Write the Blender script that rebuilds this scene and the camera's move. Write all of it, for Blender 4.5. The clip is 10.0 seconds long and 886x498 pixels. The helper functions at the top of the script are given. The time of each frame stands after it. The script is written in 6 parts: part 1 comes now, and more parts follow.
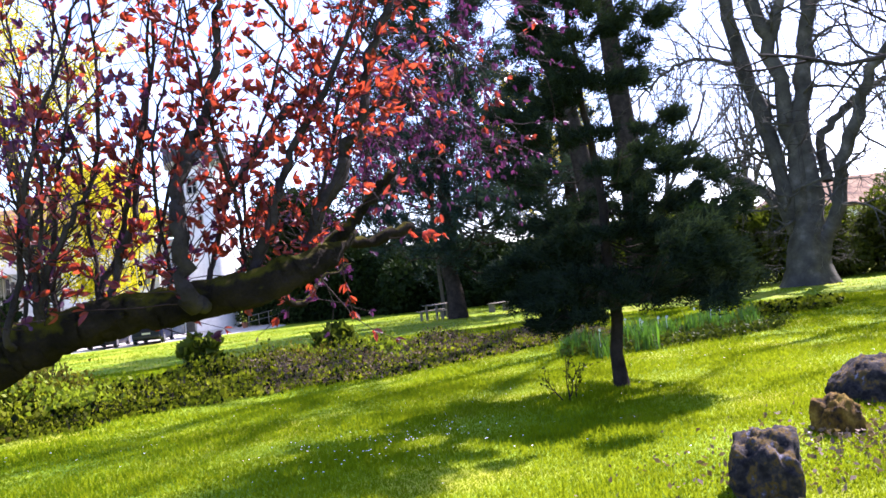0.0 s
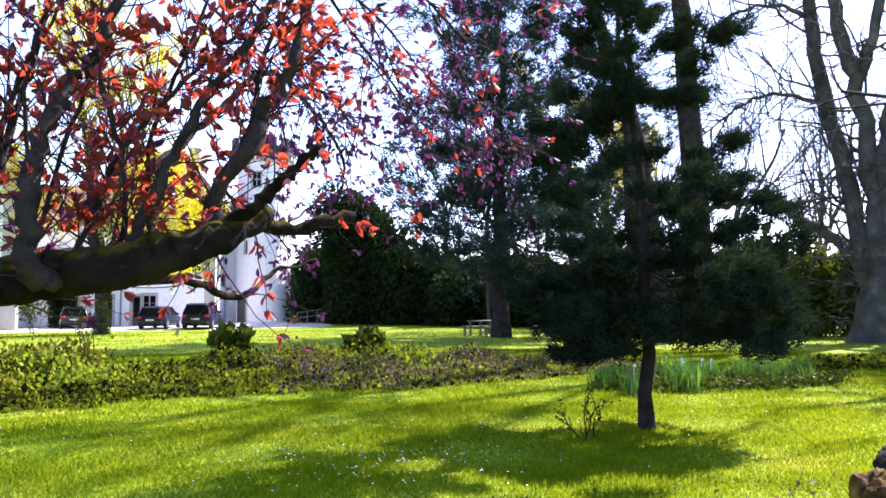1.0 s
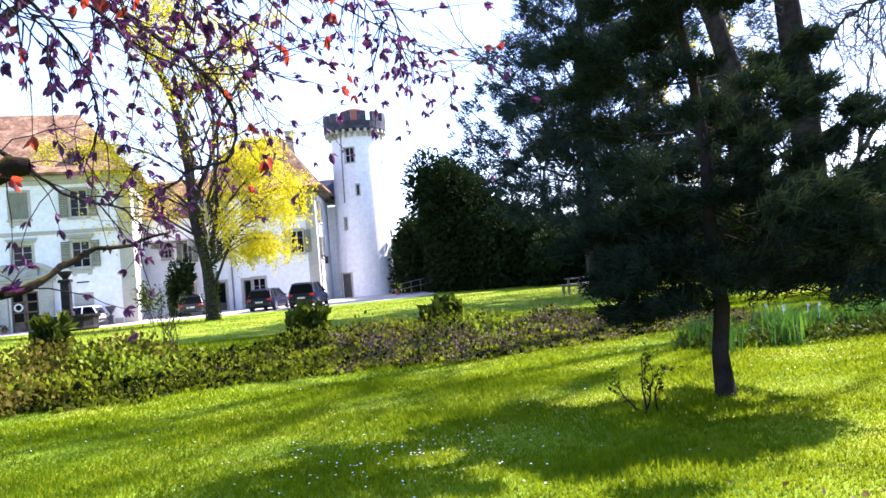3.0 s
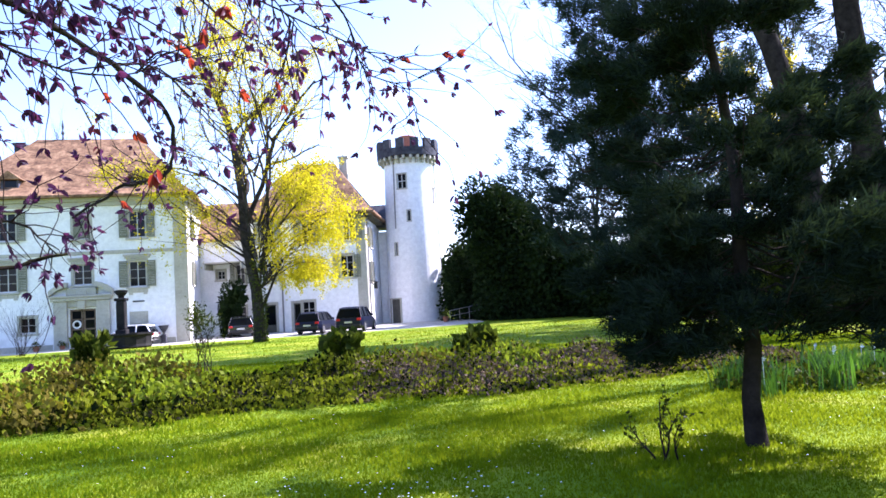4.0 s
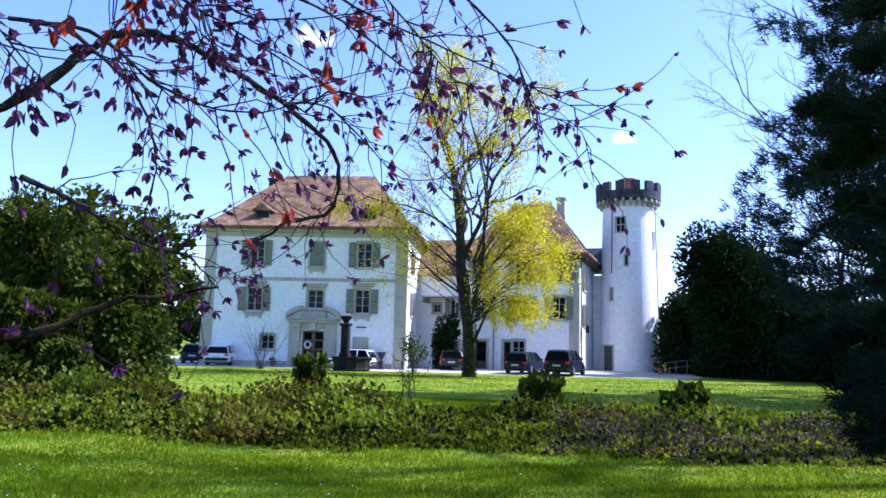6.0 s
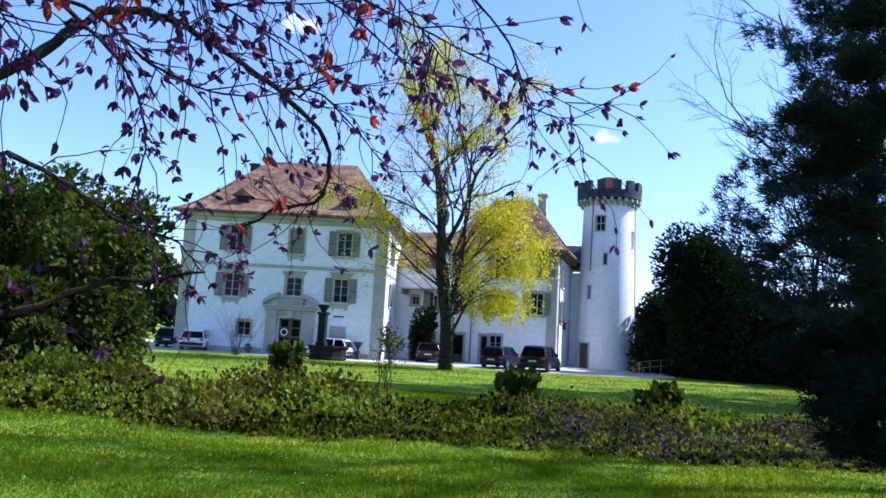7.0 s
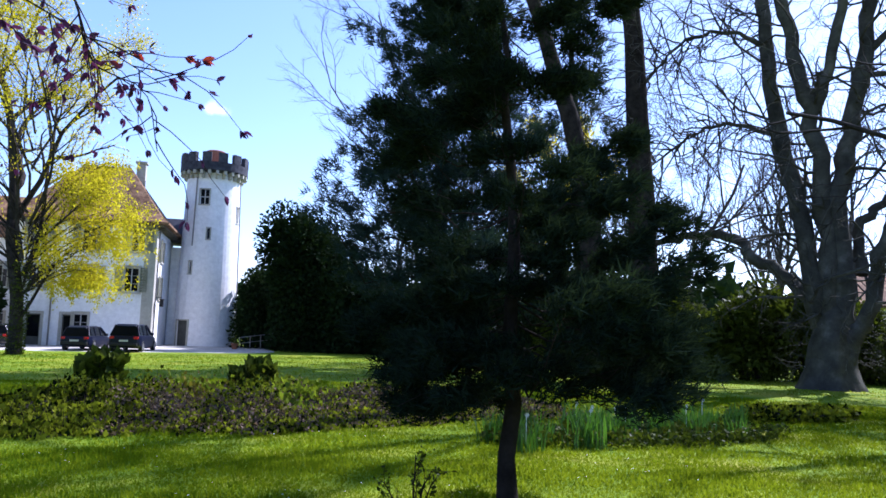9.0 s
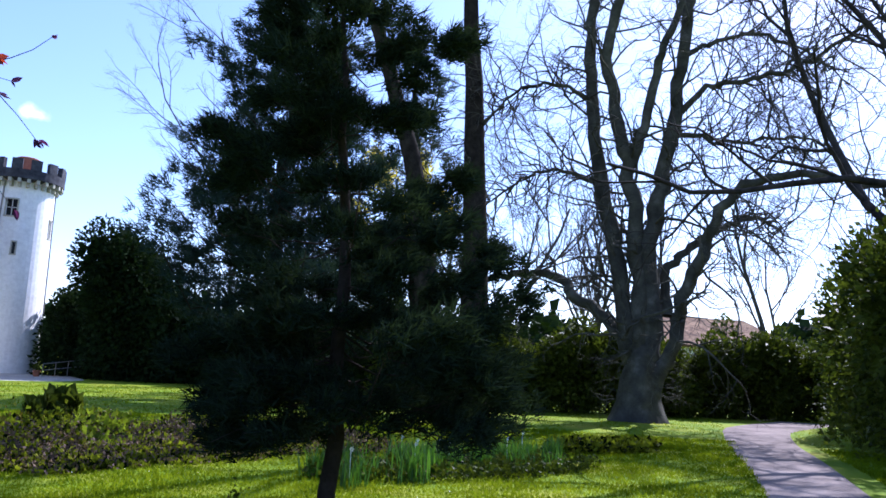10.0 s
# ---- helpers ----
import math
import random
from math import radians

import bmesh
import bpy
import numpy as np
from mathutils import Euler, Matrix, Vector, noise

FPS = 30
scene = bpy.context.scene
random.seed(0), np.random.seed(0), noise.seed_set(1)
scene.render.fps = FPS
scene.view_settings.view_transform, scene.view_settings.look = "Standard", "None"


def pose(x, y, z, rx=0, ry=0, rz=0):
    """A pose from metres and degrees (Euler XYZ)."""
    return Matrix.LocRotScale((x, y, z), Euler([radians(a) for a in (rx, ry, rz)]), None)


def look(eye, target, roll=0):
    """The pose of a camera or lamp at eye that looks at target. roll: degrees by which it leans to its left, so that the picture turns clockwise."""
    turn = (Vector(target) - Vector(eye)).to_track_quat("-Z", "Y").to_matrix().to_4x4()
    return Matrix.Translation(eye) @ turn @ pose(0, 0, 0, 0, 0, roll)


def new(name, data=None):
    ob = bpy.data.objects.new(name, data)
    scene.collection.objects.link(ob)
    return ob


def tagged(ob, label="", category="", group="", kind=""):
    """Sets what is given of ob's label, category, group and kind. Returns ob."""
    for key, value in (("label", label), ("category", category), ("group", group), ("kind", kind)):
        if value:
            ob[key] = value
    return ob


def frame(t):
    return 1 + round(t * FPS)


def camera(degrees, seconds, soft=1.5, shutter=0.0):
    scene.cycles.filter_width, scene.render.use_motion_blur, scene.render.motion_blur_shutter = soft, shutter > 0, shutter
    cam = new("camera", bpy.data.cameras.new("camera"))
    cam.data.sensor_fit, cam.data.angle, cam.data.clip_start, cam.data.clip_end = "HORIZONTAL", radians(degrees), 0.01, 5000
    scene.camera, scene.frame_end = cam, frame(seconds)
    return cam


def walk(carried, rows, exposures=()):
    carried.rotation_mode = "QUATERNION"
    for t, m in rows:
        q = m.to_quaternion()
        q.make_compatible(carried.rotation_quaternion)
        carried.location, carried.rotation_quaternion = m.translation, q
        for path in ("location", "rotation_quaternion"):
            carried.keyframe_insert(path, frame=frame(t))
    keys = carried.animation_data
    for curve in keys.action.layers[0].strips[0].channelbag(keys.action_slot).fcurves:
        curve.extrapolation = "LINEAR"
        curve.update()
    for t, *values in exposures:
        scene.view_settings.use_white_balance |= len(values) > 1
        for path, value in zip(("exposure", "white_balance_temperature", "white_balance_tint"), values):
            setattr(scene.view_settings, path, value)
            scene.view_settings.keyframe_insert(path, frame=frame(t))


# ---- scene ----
cam = camera(62.2, 10.0, soft=1.6)
METRES, EYE, TILT, LEAN, TURN = 3.623, 1.5, 0.0, 0.0, -25.2
# seconds, stops, kelvin, tint: the camera darkens and cools as it turns to the house
EXPOSURES = [(0.0, 2.1, 5930, 36), (2.0, 2.2, 5780, 35), (3.5, 2.0, 5750, 33), (4.5, 1.72, 5400, 32), (5.5, 1.32, 5100, 31), (7.0, 0.88, 4950, 25), (7.5, 0.85, 4950, 24), (8.5, 1.03, 5220, 27), (10.0, 1.05, 5300, 27)]
ROWS = [
    (0.0, 0.0, 0.0, 0.0, 0.27, 2.52, 6.06),
    (0.5, 0.0736, 0.0832, -0.0059, 1.57, 0.53, 2.96),
    (1.0, 0.1198, 0.1672, -0.0133, 4.62, 3.89, 0.05),
    (1.5, 0.1676, 0.2593, -0.0138, 5.91, 1.07, 2.59),
    (2.0, 0.2294, 0.3461, -0.0166, 9.68, 1.88, 2.91),
    (2.2, 0.2527, 0.3783, -0.0171, 10.58, 0.75, 3.65),
    (3.3, 0.3808, 0.5556, -0.0196, 15.58, 2.6, 4.17),
    (3.5, 0.4041, 0.5878, -0.0201, 18.0, 3.78, 2.7),
    (4.0, 0.4458, 0.6491, -0.0223, 17.8, 3.8, 3.45),
    (4.5, 0.4615, 0.7184, -0.0149, 22.09, 4.4, 1.36),
    (5.0, 0.4813, 0.748, -0.008, 27.69, 6.09, 0.77),
    (5.5, 0.4847, 0.7518, -0.0062, 31.8, 6.98, 0.81),
    (5.7, 0.4823, 0.7511, -0.0061, 32.77, 7.15, -0.07),
    (6.8, 0.4692, 0.7473, -0.0055, 36.78, 7.34, -2.93),
    (7.0, 0.4668, 0.7466, -0.0054, 32.42, 6.75, -3.25),
    (7.5, 0.478, 0.7538, -0.0049, 21.92, 6.44, -2.51),
    (8.0, 0.4881, 0.7544, -0.0045, 14.04, 6.81, -2.05),
    (8.5, 0.4984, 0.7529, -0.0033, 7.41, 6.61, -1.62),
    (9.0, 0.5062, 0.752, -0.0031, 2.31, 6.23, -1.81),
    (9.5, 0.5133, 0.757, -0.0008, -3.85, 6.2, -1.8),
    (10.0, 0.5253, 0.765, 0.0035, -10.52, 9.09, -2.76),
]
walk(cam, [(t, pose(0, 0, EYE, TILT, LEAN, TURN) @ pose(METRES * x, METRES * y, METRES * z, 90 + pitch, roll, yaw)) for t, x, y, z, yaw, pitch, roll in ROWS], EXPOSURES)

# ---------------------------------------------------------------- world and light
SUN_AZ, SUN_EL = 19.0, 44.0          # degrees: azimuth from +x towards +y, height above the horizon
world = bpy.data.worlds.new("sky")
scene.world = world
world.use_nodes = True
wn, wl = world.node_tree.nodes, world.node_tree.links
sky = wn.new("ShaderNodeTexSky")
sky.sky_type, sky.sun_disc = "NISHITA", False
sky.sun_elevation, sky.sun_rotation = radians(SUN_EL), radians(90.0 - SUN_AZ)
sky.air_density, sky.dust_density, sky.ozone_density = 1.0, 0.6, 1.8
cloud_tc = wn.new("ShaderNodeTexCoord")
cloud_noise = wn.new("ShaderNodeTexNoise")
cloud_noise.inputs["Scale"].default_value, cloud_noise.inputs["Detail"].default_value = 26.0, 5.0
wl.new(cloud_tc.outputs["Generated"], cloud_noise.inputs["Vector"])
colour = sky.outputs[0]
for az, el, size in ((-19.3, 22.6, 0.052), (5.0, 15.6, 0.034)):
    # small fair-weather clouds: azimuth from +y to the right, height, half width
    way = (math.sin(radians(az)) * math.cos(radians(el)), math.cos(radians(az)) * math.cos(radians(el)), math.sin(radians(el)))
    off = wn.new("ShaderNodeVectorMath")
    off.operation = "SUBTRACT"
    off.inputs[1].default_value = way
    wl.new(cloud_tc.outputs["Generated"], off.inputs[0])
    flat = wn.new("ShaderNodeVectorMath")
    flat.operation = "MULTIPLY"
    flat.inputs[1].default_value = (1.0, 1.0, 2.0)
    wl.new(off.outputs[0], flat.inputs[0])
    far = wn.new("ShaderNodeVectorMath")
    far.operation = "LENGTH"
    wl.new(flat.outputs[0], far.inputs[0])
    edge = wn.new("ShaderNodeMath")
    edge.operation = "MULTIPLY_ADD"
    wl.new(cloud_noise.outputs[0], edge.inputs[0])
    edge.inputs[1].default_value = -size * 1.6
    wl.new(far.outputs["Value"], edge.inputs[2])
    soft = wn.new("ShaderNodeMapRange")
    soft.inputs["From Min"].default_value, soft.inputs["From Max"].default_value = -size * 0.2, -size * 0.65
    soft.interpolation_type = "SMOOTHSTEP"
    wl.new(edge.outputs[0], soft.inputs["Value"])
    veil = wn.new("ShaderNodeMix")
    veil.data_type = "RGBA"
    wl.new(soft.outputs[0], veil.inputs[0])
    wl.new(colour, veil.inputs[6])
    veil.inputs[7].default_value = (5.5, 5.6, 5.8, 1)
    colour = veil.outputs[2]
wl.new(colour, wn["Background"].inputs[0])
wn["Background"].inputs[1].default_value = 0.13
sun = new("sun", bpy.data.lights.new("sun", "SUN"))
sun.data.energy, sun.data.angle, sun.data.color = 5.0, radians(0.55), (1.0, 0.95, 0.86)
sun.matrix_world = look((0, 0, 0), (-math.cos(radians(SUN_AZ)), -math.sin(radians(SUN_AZ)), -math.tan(radians(SUN_EL))))

# ---------------------------------------------------------------- materials


def material(name):
    m = bpy.data.materials.new(name)
    m.use_nodes = True
    return m, m.node_tree.nodes, m.node_tree.links


def noise_node(n, l, scale, detail=4.0, rough=0.6, coord="Object"):
    tc = n.new("ShaderNodeTexCoord")
    t = n.new("ShaderNodeTexNoise")
    t.inputs["Scale"].default_value, t.inputs["Detail"].default_value, t.inputs["Roughness"].default_value = scale, detail, rough
    l.new(tc.outputs[coord], t.inputs["Vector"])
    return t


def ramp(n, l, source, stops):
    r = n.new("ShaderNodeValToRGB")
    e = r.color_ramp.elements
    while len(e) < len(stops):
        e.new(0.5)
    for k, (p, c) in enumerate(stops):
        e[k].position, e[k].color = p, (*c, 1)
    l.new(source, r.inputs[0])
    return r


def mix_rgb(n, l, fac, a, b, mode="MIX"):
    m = n.new("ShaderNodeMix")
    m.data_type, m.blend_type = "RGBA", mode
    for value, sock in ((fac, m.inputs[0]), (a, m.inputs[6]), (b, m.inputs[7])):
        if isinstance(value, (int, float)):
            sock.default_value = value
        elif isinstance(value, tuple):
            sock.default_value = (*value, 1)
        else:
            l.new(value, sock)
    return m.outputs[2]


def surface(name, stops, scale, rough=0.8, fine=None, bump=0.2, bump_scale=None, metal=0.0, fine_amount=0.35, spec=0.15, grain_low=0.55, grain_high=1.25):
    """Noise-coloured surface: large blotches through a ramp, a finer grain over it and a bump."""
    m, n, l = material(name)
    big = noise_node(n, l, scale)
    col = ramp(n, l, big.outputs[0], stops).outputs[0]
    small = noise_node(n, l, fine or scale * 9, 6.0, 0.7)
    grain = ramp(n, l, small.outputs[0], [(0.3, (grain_low,) * 3), (0.7, (grain_high,) * 3)]).outputs[0]
    col = mix_rgb(n, l, fine_amount, col, mix_rgb(n, l, 1.0, col, grain, "MULTIPLY"))
    b = n["Principled BSDF"]
    l.new(col, b.inputs["Base Color"])
    b.inputs["Roughness"].default_value, b.inputs["Metallic"].default_value = rough, metal
    b.inputs["Specular IOR Level"].default_value = spec
    if bump:
        bp = n.new("ShaderNodeBump")
        bp.inputs["Strength"].default_value, bp.inputs["Distance"].default_value = bump, 0.02
        t = noise_node(n, l, bump_scale or scale * 6, 6.0, 0.7)
        l.new(t.outputs[0], bp.inputs["Height"])
        l.new(bp.outputs[0], b.inputs["Normal"])
    return m


def foliage(name, dark, light, glow=0.35, rough=0.5, spec=0.3, trans=None, scale=0.7, mixed=0.6, span=(0.3, 1.0)):
    """Leaf surface that lets some light through; colour varies leaf by leaf."""
    m, n, l = material(name)
    g = n.new("ShaderNodeNewGeometry")
    big = noise_node(n, l, scale, 4.0)
    add = n.new("ShaderNodeMath")
    add.operation = "MULTIPLY_ADD"
    l.new(g.outputs["Random Per Island"], add.inputs[0])
    add.inputs[1].default_value = mixed
    l.new(big.outputs[0], add.inputs[2])
    col = ramp(n, l, add.outputs[0], [(span[0], dark), (span[1], light)]).outputs[0]
    b = n["Principled BSDF"]
    l.new(col, b.inputs["Base Color"])
    b.inputs["Roughness"].default_value = rough
    b.inputs["Specular IOR Level"].default_value = spec
    t = n.new("ShaderNodeBsdfTranslucent")
    if trans:
        l.new(mix_rgb(n, l, 0.65, col, trans), t.inputs[0])
    else:
        l.new(mix_rgb(n, l, 1.0, col, (1.5, 1.6, 0.7), "MULTIPLY"), t.inputs[0])
    mx = n.new("ShaderNodeMixShader")
    mx.inputs[0].default_value = glow
    l.new(b.outputs[0], mx.inputs[1])
    l.new(t.outputs[0], mx.inputs[2])
    l.new(mx.outputs[0], n["Material Output"].inputs[0])
    return m


def plain(name, colour, rough=0.5, metal=0.0, coat=0.0, trans=0.0, spec=0.5):
    m, n, l = material(name)
    b = n["Principled BSDF"]
    b.inputs["Base Color"].default_value = (*colour, 1)
    b.inputs["Roughness"].default_value, b.inputs["Metallic"].default_value = rough, metal
    b.inputs["Coat Weight"].default_value = coat
    b.inputs["Specular IOR Level"].default_value = spec
    b.inputs["Transmission Weight"].default_value = trans
    return m


M_LAWN = surface("lawn_soil", [(0.3, (0.085, 0.165, 0.004)), (0.5, (0.17, 0.245, 0.008)), (0.7, (0.28, 0.28, 0.025))], 0.55, 0.9, fine=38, bump=0.7, bump_scale=26, spec=0.1, fine_amount=0.75)
M_BLADE = foliage("grass_blade", (0.018, 0.066, 0.001), (0.125, 0.20, 0.003), 0.5, 0.8, 0.0, trans=(0.31, 0.37, 0.002), scale=1.9, mixed=0.35, span=(0.42, 0.88))
# dry yellowish patches in the lawn
bn, bl = M_BLADE.node_tree.nodes, M_BLADE.node_tree.links
dry = noise_node(bn, bl, 0.9, 5.0, 0.65)
dry_mask = ramp(bn, bl, dry.outputs[0], [(0.60, (0, 0, 0)), (0.74, (0.8, 0.8, 0.8))]).outputs[0]
base_in = bn["Principled BSDF"].inputs["Base Color"]
bl.new(mix_rgb(bn, bl, dry_mask, base_in.links[0].from_socket, (0.28, 0.22, 0.045)), base_in)
M_PLASTER = surface("white_plaster", [(0.25, (0.80, 0.80, 0.785)), (0.5, (0.84, 0.84, 0.83)), (0.75, (0.87, 0.87, 0.865))], 0.25, 0.9, fine=3.0, bump=0.15, bump_scale=6, spec=0.2)
M_STONE = surface("molasse_stone", [(0.3, (0.36, 0.35, 0.29)), (0.7, (0.50, 0.48, 0.40))], 0.8, 0.9, bump=0.3)
# fountain stone: the shade it stands in is put into this near-black colour
M_SHADESTONE = surface("shade_dark_stone", [(0.3, (0.006, 0.006, 0.007)), (0.7, (0.03, 0.028, 0.027))], 2.0, 0.85, bump=0.5)
M_DARKSTONE = surface("weathered_stone", [(0.3, (0.020, 0.022, 0.030)), (0.7, (0.085, 0.086, 0.10))], 1.6, 0.9, bump=0.5)
M_ROOF = surface("old_roof_tile", [(0.3, (0.095, 0.050, 0.028)), (0.5, (0.195, 0.112, 0.060)), (0.7, (0.32, 0.20, 0.11))], 1.3, 0.9, fine=4.5, bump=0.8, bump_scale=7, fine_amount=1.0, grain_low=0.4, grain_high=1.5)
M_SLATE = surface("dark_slate", [(0.3, (0.05, 0.05, 0.06)), (0.7, (0.10, 0.10, 0.12))], 2, 0.6)
M_SHUTTER = surface("grey_green_shutter", [(0.3, (0.17, 0.18, 0.13)), (0.7, (0.27, 0.27, 0.21))], 1.5, 0.7, bump=0.1)
M_FRAME = plain("white_window_frame", (0.50, 0.49, 0.47), 0.6)
M_DOOR = surface("brown_door_wood", [(0.3, (0.12, 0.085, 0.055)), (0.7, (0.22, 0.16, 0.11))], 3, 0.6)
M_GREYDOOR = surface("grey_door_paint", [(0.3, (0.07, 0.07, 0.06)), (0.7, (0.12, 0.12, 0.10))], 2, 0.7)
M_GLASS = plain("window_glass", (0.005, 0.006, 0.008), 0.06, spec=0.14)
M_IRON = plain("dark_iron", (0.03, 0.03, 0.035), 0.5, 0.6)
M_ZINC = plain("zinc_pipe", (0.25, 0.24, 0.23), 0.5, 0.8)
M_GRAVEL = surface("gravel", [(0.3, (0.42, 0.39, 0.34)), (0.7, (0.58, 0.55, 0.50))], 0.9, 0.95, fine=60, bump=0.6, bump_scale=50, fine_amount=0.8)
M_PATH = surface("worn_path", [(0.3, (0.15, 0.12, 0.105)), (0.7, (0.31, 0.255, 0.225))], 0.8, 0.95, fine=45, bump=0.7, bump_scale=30, fine_amount=0.8)
M_BARK = surface("grey_bark", [(0.3, (0.016, 0.014, 0.012)), (0.7, (0.065, 0.055, 0.046))], 3.0, 0.95, fine=30, bump=0.9, bump_scale=22, spec=0.05)
M_PLANEBARK = surface("plane_bark", [(0.3, (0.036, 0.035, 0.029)), (0.55, (0.080, 0.076, 0.060)), (0.75, (0.16, 0.152, 0.125))], 1.4, 0.9, fine=12, bump=0.7, bump_scale=9, spec=0.05)
M_DARKBARK = surface("dark_pine_bark", [(0.3, (0.014, 0.011, 0.009)), (0.7, (0.045, 0.036, 0.028))], 4.0, 0.95, fine=40, bump=1.0, bump_scale=30, spec=0.05)
M_MOSSBARK = surface("mossy_bark", [(0.35, (0.006, 0.005, 0.004)), (0.65, (0.024, 0.018, 0.013))], 7.0, 0.95, fine=90, bump=1.0, bump_scale=60, fine_amount=0.8, spec=0.05)
# moss grows in cushions on the upper side
mn, ml = M_MOSSBARK.node_tree.nodes, M_MOSSBARK.node_tree.links
geo = mn.new("ShaderNodeNewGeometry")
split = mn.new("ShaderNodeSeparateXYZ")
ml.new(geo.outputs["Normal"], split.inputs[0])
cushion = noise_node(mn, ml, 9.0, 5.0)
total = mn.new("ShaderNodeMath")
total.operation = "MULTIPLY_ADD"
ml.new(split.outputs["Z"], total.inputs[0])
total.inputs[1].default_value = 0.40
ml.new(cushion.outputs[0], total.inputs[2])
moss_mask = ramp(mn, ml, total.outputs[0], [(0.66, (0, 0, 0)), (0.84, (1, 1, 1))]).outputs[0]
base_in = mn["Principled BSDF"].inputs["Base Color"]
ml.new(mix_rgb(mn, ml, moss_mask, base_in.links[0].from_socket, (0.048, 0.044, 0.004)), base_in)
M_PLUMBARK = surface("plum_bark", [(0.3, (0.014, 0.011, 0.010)), (0.7, (0.055, 0.046, 0.042))], 9.0, 0.95, fine=70, bump=0.9, bump_scale=50, spec=0.05)
M_TWIG = plain("plum_twig", (0.022, 0.013, 0.013), 0.8, spec=0.1)
M_GREYTWIG = plain("bare_twig", (0.060, 0.054, 0.052), 0.9, spec=0.05)
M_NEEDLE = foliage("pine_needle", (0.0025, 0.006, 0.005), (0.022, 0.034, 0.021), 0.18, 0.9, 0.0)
M_CEDAR = foliage("cedar_needle", (0.007, 0.015, 0.015), (0.030, 0.050, 0.042), 0.2, 0.8, 0.06)
M_YEW = foliage("yew_leaf", (0.005, 0.011, 0.005), (0.020, 0.036, 0.011), 0.1, 0.8, 0.04)
M_LAUREL = foliage("laurel_leaf", (0.005, 0.013, 0.003), (0.075, 0.095, 0.010), 0.24, 0.5, 0.06)
M_IVY = foliage("ivy_leaf", (0.003, 0.008, 0.001), (0.165, 0.185, 0.009), 0.35, 0.6, 0.04, scale=1.3, mixed=0.7, span=(0.60, 1.12))
M_DRYLEAF = foliage("dry_leaf", (0.03, 0.020, 0.015), (0.17, 0.115, 0.075), 0.15, 0.8, 0.2)
M_SPRING = foliage("spring_leaf", (0.24, 0.205, 0.003), (0.50, 0.42, 0.008), 0.5, 0.7, 0.04)
# one plum leaf in two colour copies: purple for shade, red for sunlight
M_PLUM_SHADED = foliage("shaded_plum_leaf", (0.018, 0.009, 0.030), (0.075, 0.024, 0.072), 0.34, 0.5, 0.2, trans=(0.17, 0.030, 0.11))
M_PLUM = foliage("plum_leaf", (0.018, 0.006, 0.016), (0.075, 0.016, 0.034), 0.42, 0.45, 0.3, trans=(0.80, 0.105, 0.022))
M_IRIS = foliage("daffodil_leaf", (0.016, 0.052, 0.008), (0.070, 0.155, 0.02), 0.35, 0.45, 0.3)
M_PETAL = plain("white_petal", (0.8, 0.8, 0.76), 0.7)
M_OCHRE = surface("ochre_moss_rock", [(0.36, (0.014, 0.010, 0.008)), (0.48, (0.10, 0.055, 0.008)), (0.66, (0.22, 0.14, 0.02))], 7.0, 0.95, fine=60, bump=1.0, bump_scale=40, fine_amount=0.8)
M_ROCK = surface("mossy_rock", [(0.38, (0.010, 0.009, 0.010)), (0.5, (0.034, 0.029, 0.027)), (0.56, (0.10, 0.062, 0.010)), (0.62, (0.05, 0.045, 0.045)), (0.70, (0.20, 0.19, 0.23))], 9.0, 0.95, fine=45, bump=1.0, bump_scale=25, fine_amount=0.8)
M_WOOD = surface("grey_wood", [(0.3, (0.10, 0.09, 0.075)), (0.7, (0.19, 0.17, 0.14))], 3, 0.8)
M_NAVY = plain("dark_blue_car_paint", (0.004, 0.006, 0.020), 0.35, 0.0, 0.08, spec=0.2)
M_CARGLASS = plain("tinted_car_glass", (0.004, 0.005, 0.007), 0.12, spec=0.12)
M_BLACK = plain("black_car_paint", (0.01, 0.01, 0.012), 0.25, 0.2, 1.0)
M_WHITECAR = plain("white_car_paint", (0.78, 0.78, 0.78), 0.3, 0.0, 1.0)
M_TYRE = plain("tyre_rubber", (0.015, 0.015, 0.015), 0.85)
M_RIM = plain("alloy_rim", (0.45, 0.45, 0.46), 0.35, 0.9)
M_RED = plain("red_lens", (0.45, 0.015, 0.012), 0.2)
M_LAMP = plain("clear_lens", (0.75, 0.75, 0.75), 0.15)
M_TERRA = surface("terracotta", [(0.3, (0.26, 0.10, 0.06)), (0.7, (0.36, 0.16, 0.10))], 2, 0.9)

# ---------------------------------------------------------------- mesh tools


def mesh_data(name, verts, faces, mat, smooth=False):
    """verts: (n, 3); faces: (m, 3) or (m, 4) indices, or a list of such arrays."""
    me = bpy.data.meshes.new(name)
    verts = np.asarray(verts, dtype=np.float32)
    groups = [np.asarray(f, dtype=np.int32) for f in (faces if isinstance(faces, list) else [faces]) if len(f)]
    loops = np.concatenate([g.ravel() for g in groups])
    totals = np.concatenate([np.full(len(g), g.shape[1], dtype=np.int32) for g in groups])
    starts = np.concatenate([[0], np.cumsum(totals)[:-1]]).astype(np.int32)
    me.vertices.add(len(verts))
    me.vertices.foreach_set("co", verts.ravel())
    me.loops.add(len(loops))
    me.loops.foreach_set("vertex_index", loops)
    me.polygons.add(len(totals))
    me.polygons.foreach_set("loop_start", starts)
    me.polygons.foreach_set("loop_total", totals)
    me.update(calc_edges=True)
    me.validate()
    if smooth:
        me.polygons.foreach_set("use_smooth", np.ones(len(totals), dtype=bool))
    me.materials.append(mat)
    return me


